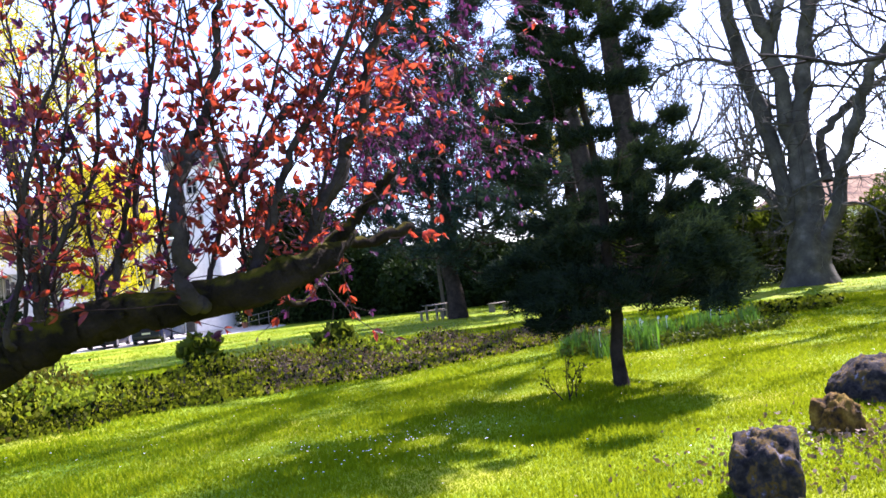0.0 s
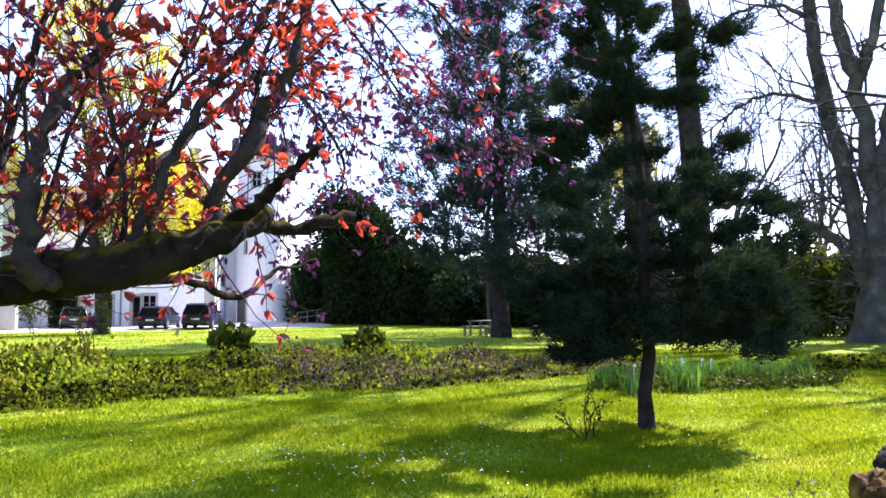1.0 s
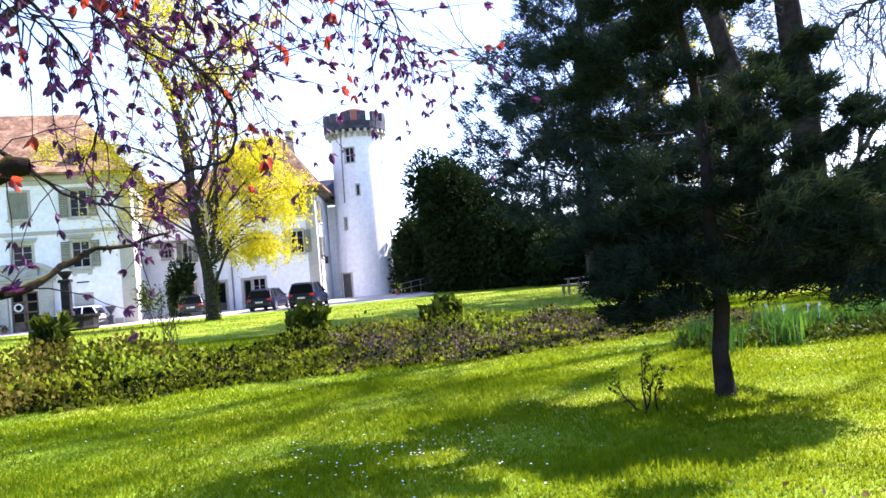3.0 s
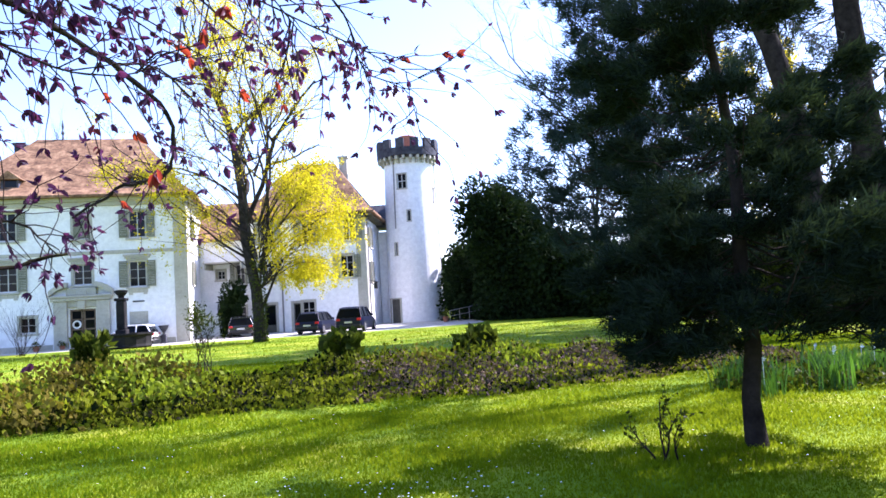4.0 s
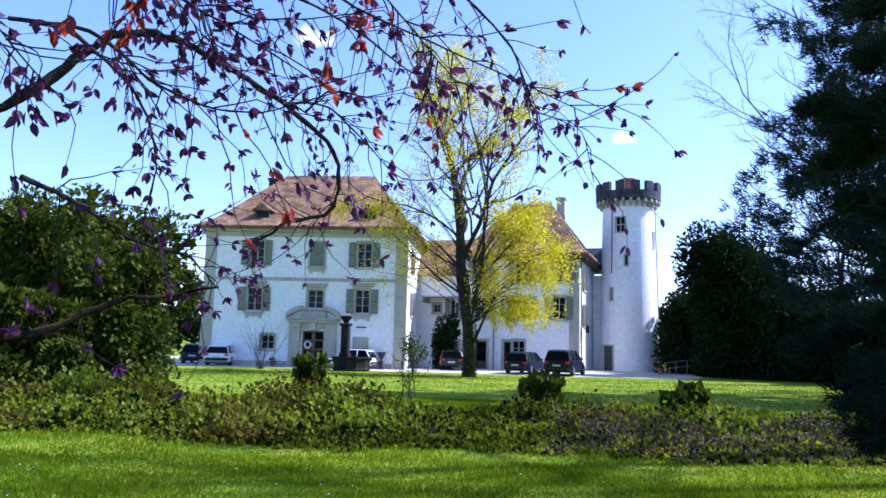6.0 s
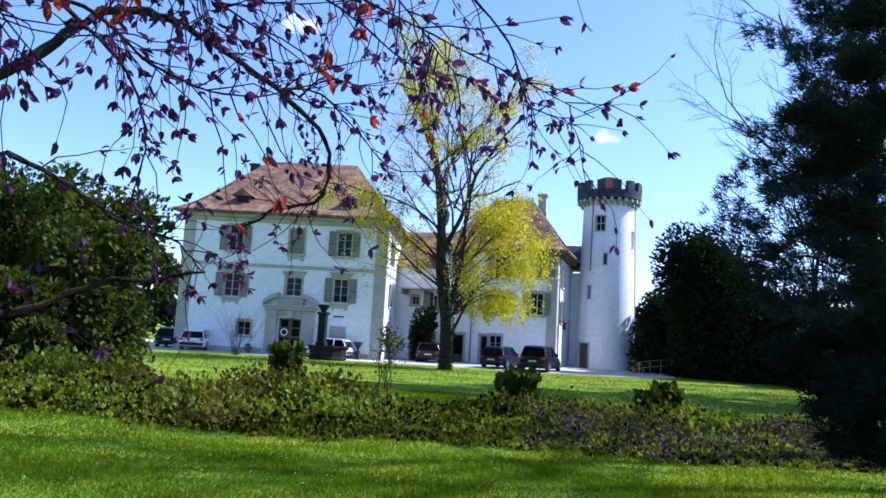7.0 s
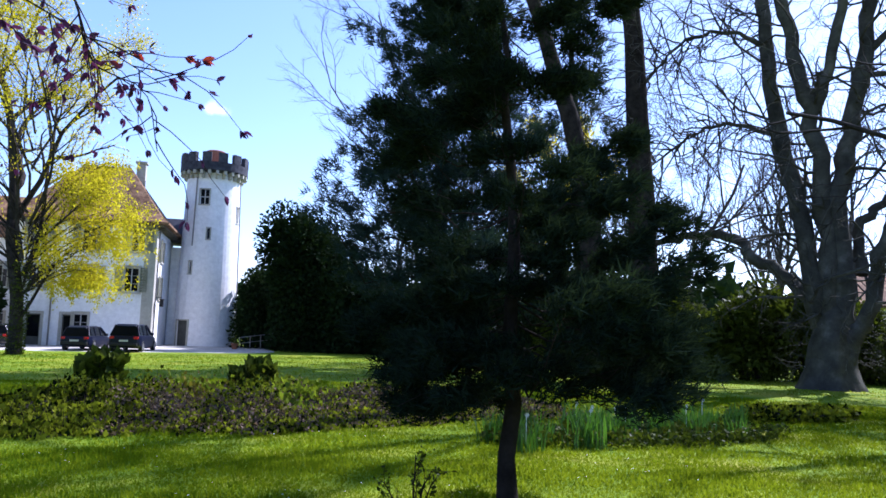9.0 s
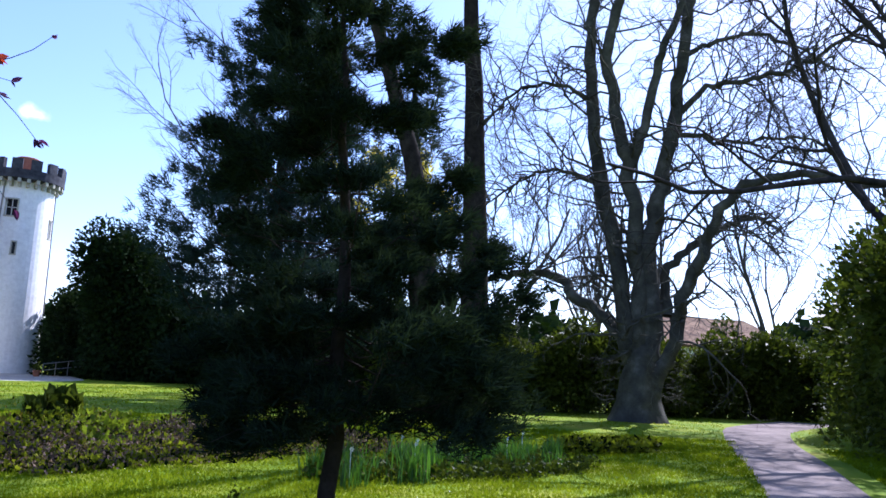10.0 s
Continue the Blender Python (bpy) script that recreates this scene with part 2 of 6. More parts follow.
def solid(name, verts, faces, mat, parent=None, label="", smooth=False):
    ob = new(name, mesh_data(name, verts, faces, mat, smooth))
    ob.parent = parent
    return tagged(ob, label)


def part(name, bm, mat, parent, label="", smooth=False):
    me = bpy.data.meshes.new(name)
    bm.to_mesh(me)
    bm.free()
    if smooth:
        for p in me.polygons:
            p.use_smooth = True
    me.materials.append(mat)
    ob = new(name, me)
    ob.parent = parent
    return tagged(ob, label)


def boxes(items, bevel=0.0):
    """bmesh of boxes (x0, y0, z0, x1, y1, z1)."""
    bm = bmesh.new()
    for x0, y0, z0, x1, y1, z1 in items:
        m = Matrix.Translation(((x0 + x1) / 2, (y0 + y1) / 2, (z0 + z1) / 2)) @ Matrix.Diagonal((abs(x1 - x0), abs(y1 - y0), abs(z1 - z0), 1))
        bmesh.ops.create_cube(bm, size=1, matrix=m)
    if bevel:
        bmesh.ops.bevel(bm, geom=list(bm.edges), offset=bevel, segments=1, affect="EDGES")
    return bm


def lathe(profile, sides=24):
    """bmesh turned from (radius, z) pairs, bottom to top, with caps."""
    bm = bmesh.new()
    rings = []
    for r, z in profile:
        rings.append([bm.verts.new((r * math.cos(2 * math.pi * k / sides), r * math.sin(2 * math.pi * k / sides), z)) for k in range(sides)])
    for a, b in zip(rings, rings[1:]):
        for k in range(sides):
            bm.faces.new((a[k], a[(k + 1) % sides], b[(k + 1) % sides], b[k]))
    bm.faces.new(rings[0][::-1])
    bm.faces.new(rings[-1])
    return bm


def empty(name, m, label, category, group=""):
    ob = new(name)
    ob.matrix_world = m
    return tagged(ob, label, category, group)


def smoothed(points, per=4):
    """Smooth line through a polyline, its tangents weighted by the lengths of the spans."""
    p = np.asarray(points, dtype=float)
    span = np.linalg.norm(np.diff(p, axis=0), axis=1) + 1e-6
    slope = np.diff(p, axis=0) / span[:, None]
    tang = np.vstack([slope[:1], (slope[:-1] * span[1:, None] + slope[1:] * span[:-1, None]) / (span[:-1] + span[1:])[:, None], slope[-1:]]) if len(p) > 2 else np.vstack([slope, slope])
    out = []
    for i, h in enumerate(span):
        for u in np.linspace(0, 1, per, endpoint=False):
            out.append((2 * u ** 3 - 3 * u * u + 1) * p[i] + (u ** 3 - 2 * u * u + u) * h * tang[i] + (3 * u * u - 2 * u ** 3) * p[i + 1] + (u ** 3 - u * u) * h * tang[i + 1])
    out.append(p[-1])
    return np.array(out)


def tubes(paths):
    """Vertices and quads of tapered tubes: paths of (points, radii, sides)."""
    vs, fs, base = [], [], 0
    for pts, rad, sides in paths:
        pts = np.asarray(pts, dtype=float)
        n = len(pts)
        rad = np.broadcast_to(np.asarray(rad, dtype=float), (n,))
        d = np.gradient(pts, axis=0)
        d /= np.linalg.norm(d, axis=1)[:, None] + 1e-9
        ref = np.array([0.0, 0.0, 1.0]) if abs(d[:, 2]).mean() < 0.8 else np.array([1.0, 0.0, 0.0])
        a = np.cross(d, ref)
        a /= np.linalg.norm(a, axis=1)[:, None] + 1e-9
        if sides >= 7:
            # thick limbs carry their ring along without twisting
            for k in range(1, n):
                a[k] = a[k - 1] - d[k] * (a[k - 1] @ d[k])
                a[k] /= np.linalg.norm(a[k]) + 1e-9
        b = np.cross(d, a)
        ang = np.arange(sides) * 2 * np.pi / sides
        ring = pts[:, None] + rad[:, None, None] * (np.cos(ang)[None, :, None] * a[:, None] + np.sin(ang)[None, :, None] * b[:, None])
        vs.append(ring.reshape(-1, 3))
        i = np.arange(n - 1)[:, None] * sides
        k = np.arange(sides)[None]
        k2 = (k + 1) % sides
        fs.append((np.stack([i + k, i + sides + k, i + sides + k2, i + k2], axis=-1)).reshape(-1, 4) + base)
        base += n * sides
    return np.vstack(vs), np.vstack(fs)


def unit(v):
    return v / (np.linalg.norm(v, axis=-1, keepdims=True) + 1e-9)


def leaves(rng, places, size, width=0.55, along=None, droop=0.0, vary=0.4, fold=0.12, oval=False):
    """Pointed leaves (a folded blade each) with their stalks at the places."""
    n = len(places)
    d = rng.normal(size=(n, 3))
    if along is not None:
        d = unit(d) * 0.8 + unit(along)
    d[:, 2] -= droop
    d = unit(d)
    side = unit(np.cross(d, rng.normal(size=(n, 3))))
    up = np.cross(side, d)
    s = (size * (1 + vary * rng.uniform(-1, 1, n)))[:, None]
    if oval:
        w = side * s * width * 0.5
        v = np.stack([places, places + d * s * 0.3 + w * 0.9 + up * s * fold, places + d * s * 0.65 + w * 0.85 + up * s * fold, places + d * s, places + d * s * 0.65 - w * 0.85 + up * s * fold, places + d * s * 0.3 - w * 0.9 + up * s * fold], axis=1)
        return v.reshape(-1, 3), [np.arange(n)[:, None] * 6 + np.array([0, 1, 2, 3]), np.arange(n)[:, None] * 6 + np.array([0, 3, 4, 5])]
    v = np.stack([places, places + d * s * 0.45 + side * s * width * 0.5 + up * s * fold, places + d * s, places + d * s * 0.45 - side * s * width * 0.5 + up * s * fold], axis=1)
    return v.reshape(-1, 3), np.arange(n * 4).reshape(n, 4)


def needles(rng, places, axes, length, count, width, spread=0.7):
    """Tufts of thin needles: count triangles at each place round its axis."""
    n = len(places) * count
    p = np.repeat(places, count, axis=0) + rng.normal(size=(n, 3)) * length * 0.25
    d = unit(np.repeat(unit(axes), count, axis=0) + rng.normal(size=(n, 3)) * spread)
    side = unit(np.cross(d, rng.normal(size=(n, 3)))) * width
    L = (length * rng.uniform(0.7, 1.2, n))[:, None]
    v = np.stack([p - side, p + side, p + d * L], axis=1)
    return v.reshape(-1, 3), np.arange(n * 3).reshape(n, 3)


def branch(rng, p, d, length, r, level, paths, tips, kids=(5, 5, 4), angle=0.75, lift=0.05, wander=0.16, shrink=0.55, sides=(9, 6, 4, 3), thin=0.62, first=0.25, steps=7):
    """A limb with its side limbs, down to level 0; collects tubes, and (place, way) along the last ones."""
    pts, dirs = [np.array(p, dtype=float)], [unit(np.array(d, dtype=float))]
    for _ in range(steps):
        w = unit(dirs[-1] + rng.normal(size=3) * wander + np.array([0, 0, lift]))
        pts.append(pts[-1] + w * length / steps)
        dirs.append(w)
    rad = r * np.linspace(1, 0.35, steps + 1)
    paths.append((np.array(pts), rad, sides[min(len(sides) - 1, max(0, 3 - level))]))
    if level == 0:
        for k in range(2, steps + 1):
            tips.append((pts[k], dirs[k]))
        return
    n = kids[min(level, len(kids)) - 1]
    for k in range(n):
        s = first + (1 - first) * (k + rng.uniform(0.2, 0.9)) / n
        i = min(steps - 1, int(s * steps))
        at = pts[i] + (pts[i + 1] - pts[i]) * (s * steps - i)
        out = unit(np.cross(dirs[i], rng.normal(size=3)))
        w = unit(dirs[i] * math.cos(angle) + out * math.sin(angle))
        branch(rng, at, w, length * shrink * (1.15 - 0.5 * s) * rng.uniform(0.75, 1.2), max(0.004, rad[i] * thin), level - 1, paths, tips, kids, angle, lift, wander, shrink, sides, thin, first, steps)


def ground_z(x, y):
    """Height of the lawn: level where one walks, falling slightly to the house, with low waves."""
    x, y = np.asarray(x, dtype=float), np.asarray(y, dtype=float)
    s = np.clip((y - 18) / 34.0, 0, 1)
    s = s * s * (3 - 2 * s)
    near = np.exp(-(((x - 6.0) / 2.2) ** 2 + ((y - 4.2) / 2.0) ** 2))
    return -0.18 - 0.38 * s + 0.10 * near + 0.025 * np.sin(x * 0.55 + 1.0) * np.sin(y * 0.45) * (1 - 0.6 * s)


def gz(x, y):
    return float(ground_z(x, y))


# ---------------------------------------------------------------- ground, drive, path
ax = np.unique(np.concatenate([np.linspace(-14, 32, 185), np.linspace(-60, 70, 131), np.array([-2500, -1200, -500, -250, -120, 120, 250, 500, 1200, 2500.0])]))
ay = np.unique(np.concatenate([np.linspace(-2, 30, 129), np.linspace(-30, 90, 121), np.array([-2500, -1200, -500, -250, -100, 130, 250, 500, 1200, 2500.0])]))
gx, gy = np.meshgrid(ax, ay, indexing="ij")
gv = np.stack([gx, gy, ground_z(gx, gy)], axis=-1).reshape(-1, 3)
i, k = np.meshgrid(np.arange(len(ax) - 1), np.arange(len(ay) - 1), indexing="ij")
q = (i * len(ay) + k).ravel()
ground = solid("ground", gv, np.stack([q, q + len(ay), q + len(ay) + 1, q + 1], axis=1), M_LAWN, smooth=True)
tagged(ground, "sunlit spring lawn with uneven mown grass", "lawn", kind="structure")


def strip(name, left, right, mat, lift=0.03, per=6):
    """A paved strip between two edge lines, following the ground, with a rim."""
    a, b = smoothed(left, per), smoothed(right, per)
    across = 8
    v = []
    for p, q2 in zip(a, b):
        for s in np.linspace(0, 1, across + 1):
            x, y = p[:2] * (1 - s) + q2[:2] * s
            edge = -0.06 if s in (0.0, 1.0) else lift
            v.append((x, y, gz(x, y) + edge))
    n = len(a)
    f = [(r * (across + 1) + c, (r + 1) * (across + 1) + c, (r + 1) * (across + 1) + c + 1, r * (across + 1) + c + 1) for r in range(n - 1) for c in range(across)]
    return solid(name, v, np.array(f), mat, smooth=True)


drive = strip("road", [(-60, 47.5), (-30, 48.5), (-14, 49.3), (-3, 49.8), (5, 50.4), (10, 51.5), (12.5, 55)], [(-60, 75), (-30, 75), (-14, 75), (-3, 75), (5, 75), (10, 72), (13, 66)], M_GRAVEL)
tagged(drive, "pale gravel forecourt in front of the manor", "driveway", kind="structure")
path_strip = strip("pavement", [(6.5, 3.2), (10.5, 6.2), (13.6, 8.3), (18.5, 12.0), (23, 15.3), (27.5, 18.2), (34, 20)], [(8.6, 2.0), (12.2, 5.0), (15.6, 7.4), (20.4, 10.7), (24.6, 13.6), (29, 16.0), (35, 17.4)], M_PATH)
tagged(path_strip, "worn pale earth garden path in dappled shade", "path", kind="structure")

# ---------------------------------------------------------------- manor house


def holed_wall(name, u0, u1, z0, z1, thick, holes, mat, parent, place=None, extra_u=()):
    """A wall with openings (u0, z0, u1, z1) that go through it; place maps (u, depth, z) to the building."""
    place = place or (lambda u, d, z: (u, d, z))
    us = sorted({u0, u1, *extra_u, *[h[0] for h in holes], *[h[2] for h in holes]})
    zs = sorted({z0, z1, *[h[1] for h in holes], *[h[3] for h in holes]})
    vs, fs = [], []

    def quad(*pts):
        b = len(vs)
        vs.extend(place(*p) for p in pts)
        fs.append((b, b + 1, b + 2, b + 3))

    def inside(u, z):
        return any(h[0] < u < h[2] and h[1] < z < h[3] for h in holes)
    for a, b in zip(us, us[1:]):
        for c, d in zip(zs, zs[1:]):
            if inside((a + b) / 2, (c + d) / 2):
                continue
            quad((a, 0, c), (b, 0, c), (b, 0, d), (a, 0, d))
            quad((a, thick, d), (b, thick, d), (b, thick, c), (a, thick, c))
    for a, c, b, d in holes:
        quad((a, 0, c), (a, thick, c), (b, thick, c), (b, 0, c))
        quad((a, 0, d), (b, 0, d), (b, thick, d), (a, thick, d))
        quad((a, 0, c), (a, 0, d), (a, thick, d), (a, thick, c))
        quad((b, 0, c), (b, thick, c), (b, thick, d), (b, 0, d))
    return solid(name, vs, np.array(fs), mat, parent)


def window(parent, u, z, w, h, y=0.0, shutters="open", hood=False, apron=False, turn=0.0, cols=2, rows=3, surround=0.16):
    """A window unit in an opening (centre u, sill z): stone surround, frame, panes, shutters; turn: side wall."""
    hw = w / 2
    win = part("window", boxes([(-hw - surround, -0.05, -0.02, -hw, 0.12, h + surround), (hw, -0.05, -0.02, hw + surround, 0.12, h + surround), (-hw, -0.05, h, hw, 0.12, h + surround)], 0.012), M_STONE, parent)
    win.location, win.rotation_euler = (u, y, z), (0, 0, turn)
    part("sill", boxes([(-hw - 0.22, -0.12, -0.16, hw + 0.22, 0.12, -0.02)], 0.02), M_STONE, win)
    if apron:
        part("apron", boxes([(-hw - 0.1, -0.03, -0.42, hw + 0.1, 0.05, -0.16), (-hw - 0.05, -0.04, -0.55, -hw + 0.2, 0.05, -0.42), (hw - 0.2, -0.04, -0.55, hw + 0.05, 0.05, -0.42)], 0.01), M_STONE, win)
    if hood:
        part("hood", boxes([(-hw - 0.28, -0.10, h + surround + 0.02, hw + 0.28, 0.05, h + surround + 0.16), (-hw - 0.36, -0.16, h + surround + 0.16, hw + 0.36, 0.05, h + surround + 0.30)], 0.015), M_STONE, win)
    if shutters == "closed":
        for s in (-1, 1):
            a, b = (-hw + 0.01, -0.005) if s < 0 else (0.005, hw - 0.01)
            part("shutter", boxes([(a, 0.0, 0.0, b, 0.05, h)], 0.01), M_SHUTTER, win, "closed grey-green shutter leaf")
            part("slat", boxes([(a + 0.07, -0.018, 0.1 + k * (h - 0.2) / 12, b - 0.07, -0.002, 0.1 + (k + 0.6) * (h - 0.2) / 12) for k in range(12)]), M_SHUTTER, win)
        return win
    bars = [(-hw, 0.16, 0, -hw + 0.05, 0.22, h), (hw - 0.05, 0.16, 0, hw, 0.22, h), (-hw, 0.16, 0, hw, 0.22, 0.07), (-hw, 0.16, h - 0.07, hw, 0.22, h), (-0.03, 0.15, 0, 0.03, 0.23, h)]
    for r in range(1, rows):
        bars.append((-hw, 0.17, h * r / rows - 0.012, hw, 0.21, h * r / rows + 0.012))
    if cols == 4:
        bars += [(s * hw / 2 - 0.02, 0.17, 0, s * hw / 2 + 0.02, 0.21, h) for s in (-1, 1)]
    part("frame", boxes(bars), M_FRAME, win, "white painted casement frame")
    for s in (-1, 1):
        for r in range(rows):
            a, b = (-hw, 0) if s < 0 else (0, hw)
            part("pane", boxes([(a + 0.02, 0.185, h * r / rows + 0.01, b - 0.02, 0.195, h * (r + 1) / rows - 0.01)]), M_GLASS, win)
    if shutters == "open":
        sw = w * 0.5
        for s in (-1, 1):
            a, b = (-hw - surround - sw + 0.06, -hw - surround + 0.06) if s < 0 else (hw + surround - 0.06, hw + surround + sw - 0.06)
            items = [(a, -0.11, 0, a + 0.07, -0.06, h), (b - 0.07, -0.11, 0, b, -0.06, h)]
            items += [(a, -0.11, zz - 0.05, b, -0.06, zz + 0.05) for zz in (0.05, h / 2, h - 0.05)]
            items += [(a + 0.07, -0.10, 0.10 + k * (h - 0.2) / 14, b - 0.07, -0.075, 0.10 + (k + 0.75) * (h - 0.2) / 14) for k in range(14)]
            part("shutter", boxes(items), M_SHUTTER, win, "grey-green louvred shutter, folded open")
    return win


def hip_roof(u0, u1, y0, y1, z, ridge0, ridge1, ridge_y, ridge_z, over=0.7, flare=1.0):
    """bmesh of a hipped roof with swept eaves and real thickness."""
    bm = bmesh.new()
    k = 0.16
    eave = [(u0 - over, y0 - over, z), (u1 + over, y0 - over, z), (u1 + over, y1 + over, z), (u0 - over, y1 + over, z)]
    top = [(ridge0, ridge_y), (ridge1, ridge_y), (ridge1, ridge_y), (ridge0, ridge_y)]
    mid = [(e[0] + (t[0] - e[0]) * 0.22, e[1] + (t[1] - e[1]) * 0.22, z + (ridge_z - z) * 0.15) for e, t in zip(eave, top)]
    low = [bm.verts.new((x, y, zz - k)) for x, y, zz in eave]
    a = [bm.verts.new(v) for v in eave]
    b = [bm.verts.new(v) for v in mid]
    r = [bm.verts.new((ridge0, ridge_y, ridge_z)), bm.verts.new((ridge1, ridge_y, ridge_z))]
    for i in range(4):
        j = (i + 1) % 4
        bm.faces.new((low[i], low[j], a[j], a[i]))
        bm.faces.new((a[i], a[j], b[j], b[i]))
    bm.faces.new((b[0], b[1], r[1], r[0]))
    bm.faces.new((b[1], b[2], r[1]))
    bm.faces.new((b[2], b[3], r[0], r[1]))
    bm.faces.new((b[3], b[0], r[0]))
    bm.faces.new(low[::-1])
    return bm


BASE = -0.60
house = empty("manor_house", pose(-8.49, 54.53, BASE, 0, 0, 5), "white-plastered three-storey manor with brown hipped tile roof", "house")
HW, HD = 15.3, 13.5            # width and depth
EH = 10.3                      # wall height above the base
row2 = [(-11.35, 7.5, 1.06, 1.9), (-6.75, 7.5, 1.06, 1.75), (-3.2, 7.45, 1.06, 1.85)]
row1 = [(-11.37, 4.1, 1.12, 1.75), (-6.75, 4.35, 1.14, 1.40), (-3.25, 4.05, 1.08, 1.78)]
row0 = [(-10.2, 1.3, 0.95, 1.05)]
holes = [(u - w / 2, z, u + w / 2, z + h) for u, z, w, h in row2 + row1 + row0] + [(-7.62, 0.12, -5.98, 2.72)]
holed_wall("wall", -HW, 0, 0, EH, 0.6, holes, M_PLASTER, house)
side_place = lambda u, d, z: (-d, u, z)
side_holes = [(3.0, 7.5, 4.0, 9.2), (3.0, 4.1, 4.0, 5.8)]
holed_wall("wall", 0.6, HD - 0.6, 0, EH, 0.6, side_holes, M_PLASTER, house, side_place)
holed_wall("wall", 0.6, HD - 0.6, 0, EH, 0.6, [], M_PLASTER, house, lambda u, d, z: (-HW + d, u, z))
holed_wall("wall", -HW, 0, 0, EH, 0.6, [], M_PLASTER, house, lambda u, d, z: (u, HD - d, z))
part("attic_floor", boxes([(-HW + 0.6, 0.6, EH - 0.3, -0.6, HD - 0.6, EH - 0.05)]), M_PLASTER, house)
part("cornice", boxes([(-HW - 0.12, -0.12, EH - 0.62, 0.12, 0, EH - 0.3), (-HW - 0.3, -0.3, EH - 0.3, 0.3, 0, EH), (0, 0, EH - 0.62, 0.12, HD, EH - 0.3), (0, 0, EH - 0.3, 0.3, HD, EH), (-HW - 0.3, 0, EH - 0.3, -HW, HD, EH)], 0.03), M_STONE, house, "grey stone eaves cornice")
part("string_course", boxes([(-HW - 0.05, -0.07, 6.38, 0.05, 0, 6.62), (0, 0, 6.38, 0.07, HD, 6.62)], 0.015), M_STONE, house)
for x in (-HW - 0.03, -0.85):
    part("corner_pilaster", boxes([(x, -0.05, 0, x + 0.88, 0, EH - 0.62)], 0.012), M_STONE, house, "grey stone corner strip")
part("corner_pilaster", boxes([(0, -0.05, 0, 0.05, 0.5, EH - 0.62)], 0.012), M_STONE, house)
for a, b in ((-HW - 0.04, -8.7), (-4.9, -0.9)):
    part("plinth", boxes([(a, -0.04, 0, b, 0, 0.45)], 0.01), M_STONE, house)
for n, (u, z, w, h) in enumerate(row2):
    window(house, u, z, w, h, shutters="closed" if n == 1 else "open", apron=n == 1)
for n, (u, z, w, h) in enumerate(row1):
    window(house, u, z, w, h, shutters="none" if n == 1 else "open", hood=True, apron=n != 1, rows=3)
for u, z, w, h in row0:
    window(house, u, z, w, h, shutters="none", rows=2)
for zz, hh in ((7.5, 1.7), (4.1, 1.7)):
    window(house, 0.0, zz, 1.0, hh, y=3.5, turn=math.pi / 2)
part("blind_window", boxes([(-3.85, -0.05, 1.35, -2.65, 0.02, 2.35), (-3.7, -0.07, 1.5, -2.8, 0.0, 2.2), (-3.9, -0.1, 1.25, -2.6, 0.02, 1.36)], 0.02), M_STONE, house, "grey stone blind window")
part("sign_board", boxes([(-3.62, -0.05, 3.0, -2.85, 0, 3.09)], 0.01), M_IRON, house)
# portal with pilasters, broken pediment and a double door
portal = part("portal", boxes([(-8.55, -0.35, 0, -7.72, 0, 3.3), (-5.88, -0.35, 0, -5.05, 0, 3.3), (-7.72, -0.22, 2.85, -5.88, 0, 3.3)], 0.03), M_STONE, house, "carved grey stone door surround")
part("entablature", boxes([(-8.7, -0.45, 3.3, -4.9, 0, 3.52), (-8.85, -0.55, 3.52, -4.75, 0, 3.66)], 0.03), M_STONE, portal)
for s in (-1, 1):
    bm = bmesh.new()
    arc = [(-6.8 + s * (2.0 - 1.15 * f), 3.66 + 0.55 * math.sin(f * math.pi / 2)) for f in np.linspace(0, 1, 7)]
    for (xa, za), (xb, zb) in zip(arc, arc[1:]):
        v = [bm.verts.new((x, y, z)) for y in (-0.5, 0) for x, z in ((xa, za), (xb, zb), (xb, zb + 0.34), (xa, za + 0.34))]
        for f in ((0, 1, 2, 3), (7, 6, 5, 4), (0, 4, 5, 1), (1, 5, 6, 2), (2, 6, 7, 3), (3, 7, 4, 0)):
            bm.faces.new([v[j] for j in f])
    bmesh.ops.recalc_face_normals(bm, faces=bm.faces)
    part("pediment", bm, M_STONE, portal)
part("keystone", boxes([(-7.05, -0.4, 2.75, -6.55, 0, 3.32), (-7.75, -0.3, 3.66, -5.85, 0, 4.16), (-7.15, -0.36, 3.66, -6.45, 0, 4.02)], 0.04), M_STONE, portal)
for s in (-1, 1):
    a, b = (-7.62, -6.81) if s < 0 else (-6.79, -5.98)
    leaf = part("door", boxes([(a, 0.12, 0.12, a + 0.12, 0.2, 2.72), (b - 0.12, 0.12, 0.12, b, 0.2, 2.72)] + [(a, 0.12, z0, b, 0.2, z1) for z0, z1 in ((0.12, 0.75), (1.32, 1.42), (1.98, 2.08), (2.6, 2.72))], 0.01), M_DOOR, house, "brown wooden double door with glass panes")
    for z0, z1 in ((0.75, 1.32), (1.42, 1.98), (2.08, 2.6)):
        part("pane", boxes([(a + 0.1, 0.15, z0, b - 0.1, 0.16, z1)]), M_GLASS, leaf)
    part("handle", boxes([(a + 0.03 if s > 0 else b - 0.07, 0.07, 1.15, a + 0.07 if s > 0 else b - 0.03, 0.12, 1.3)], 0.01), M_IRON, leaf)
bm = bmesh.new()
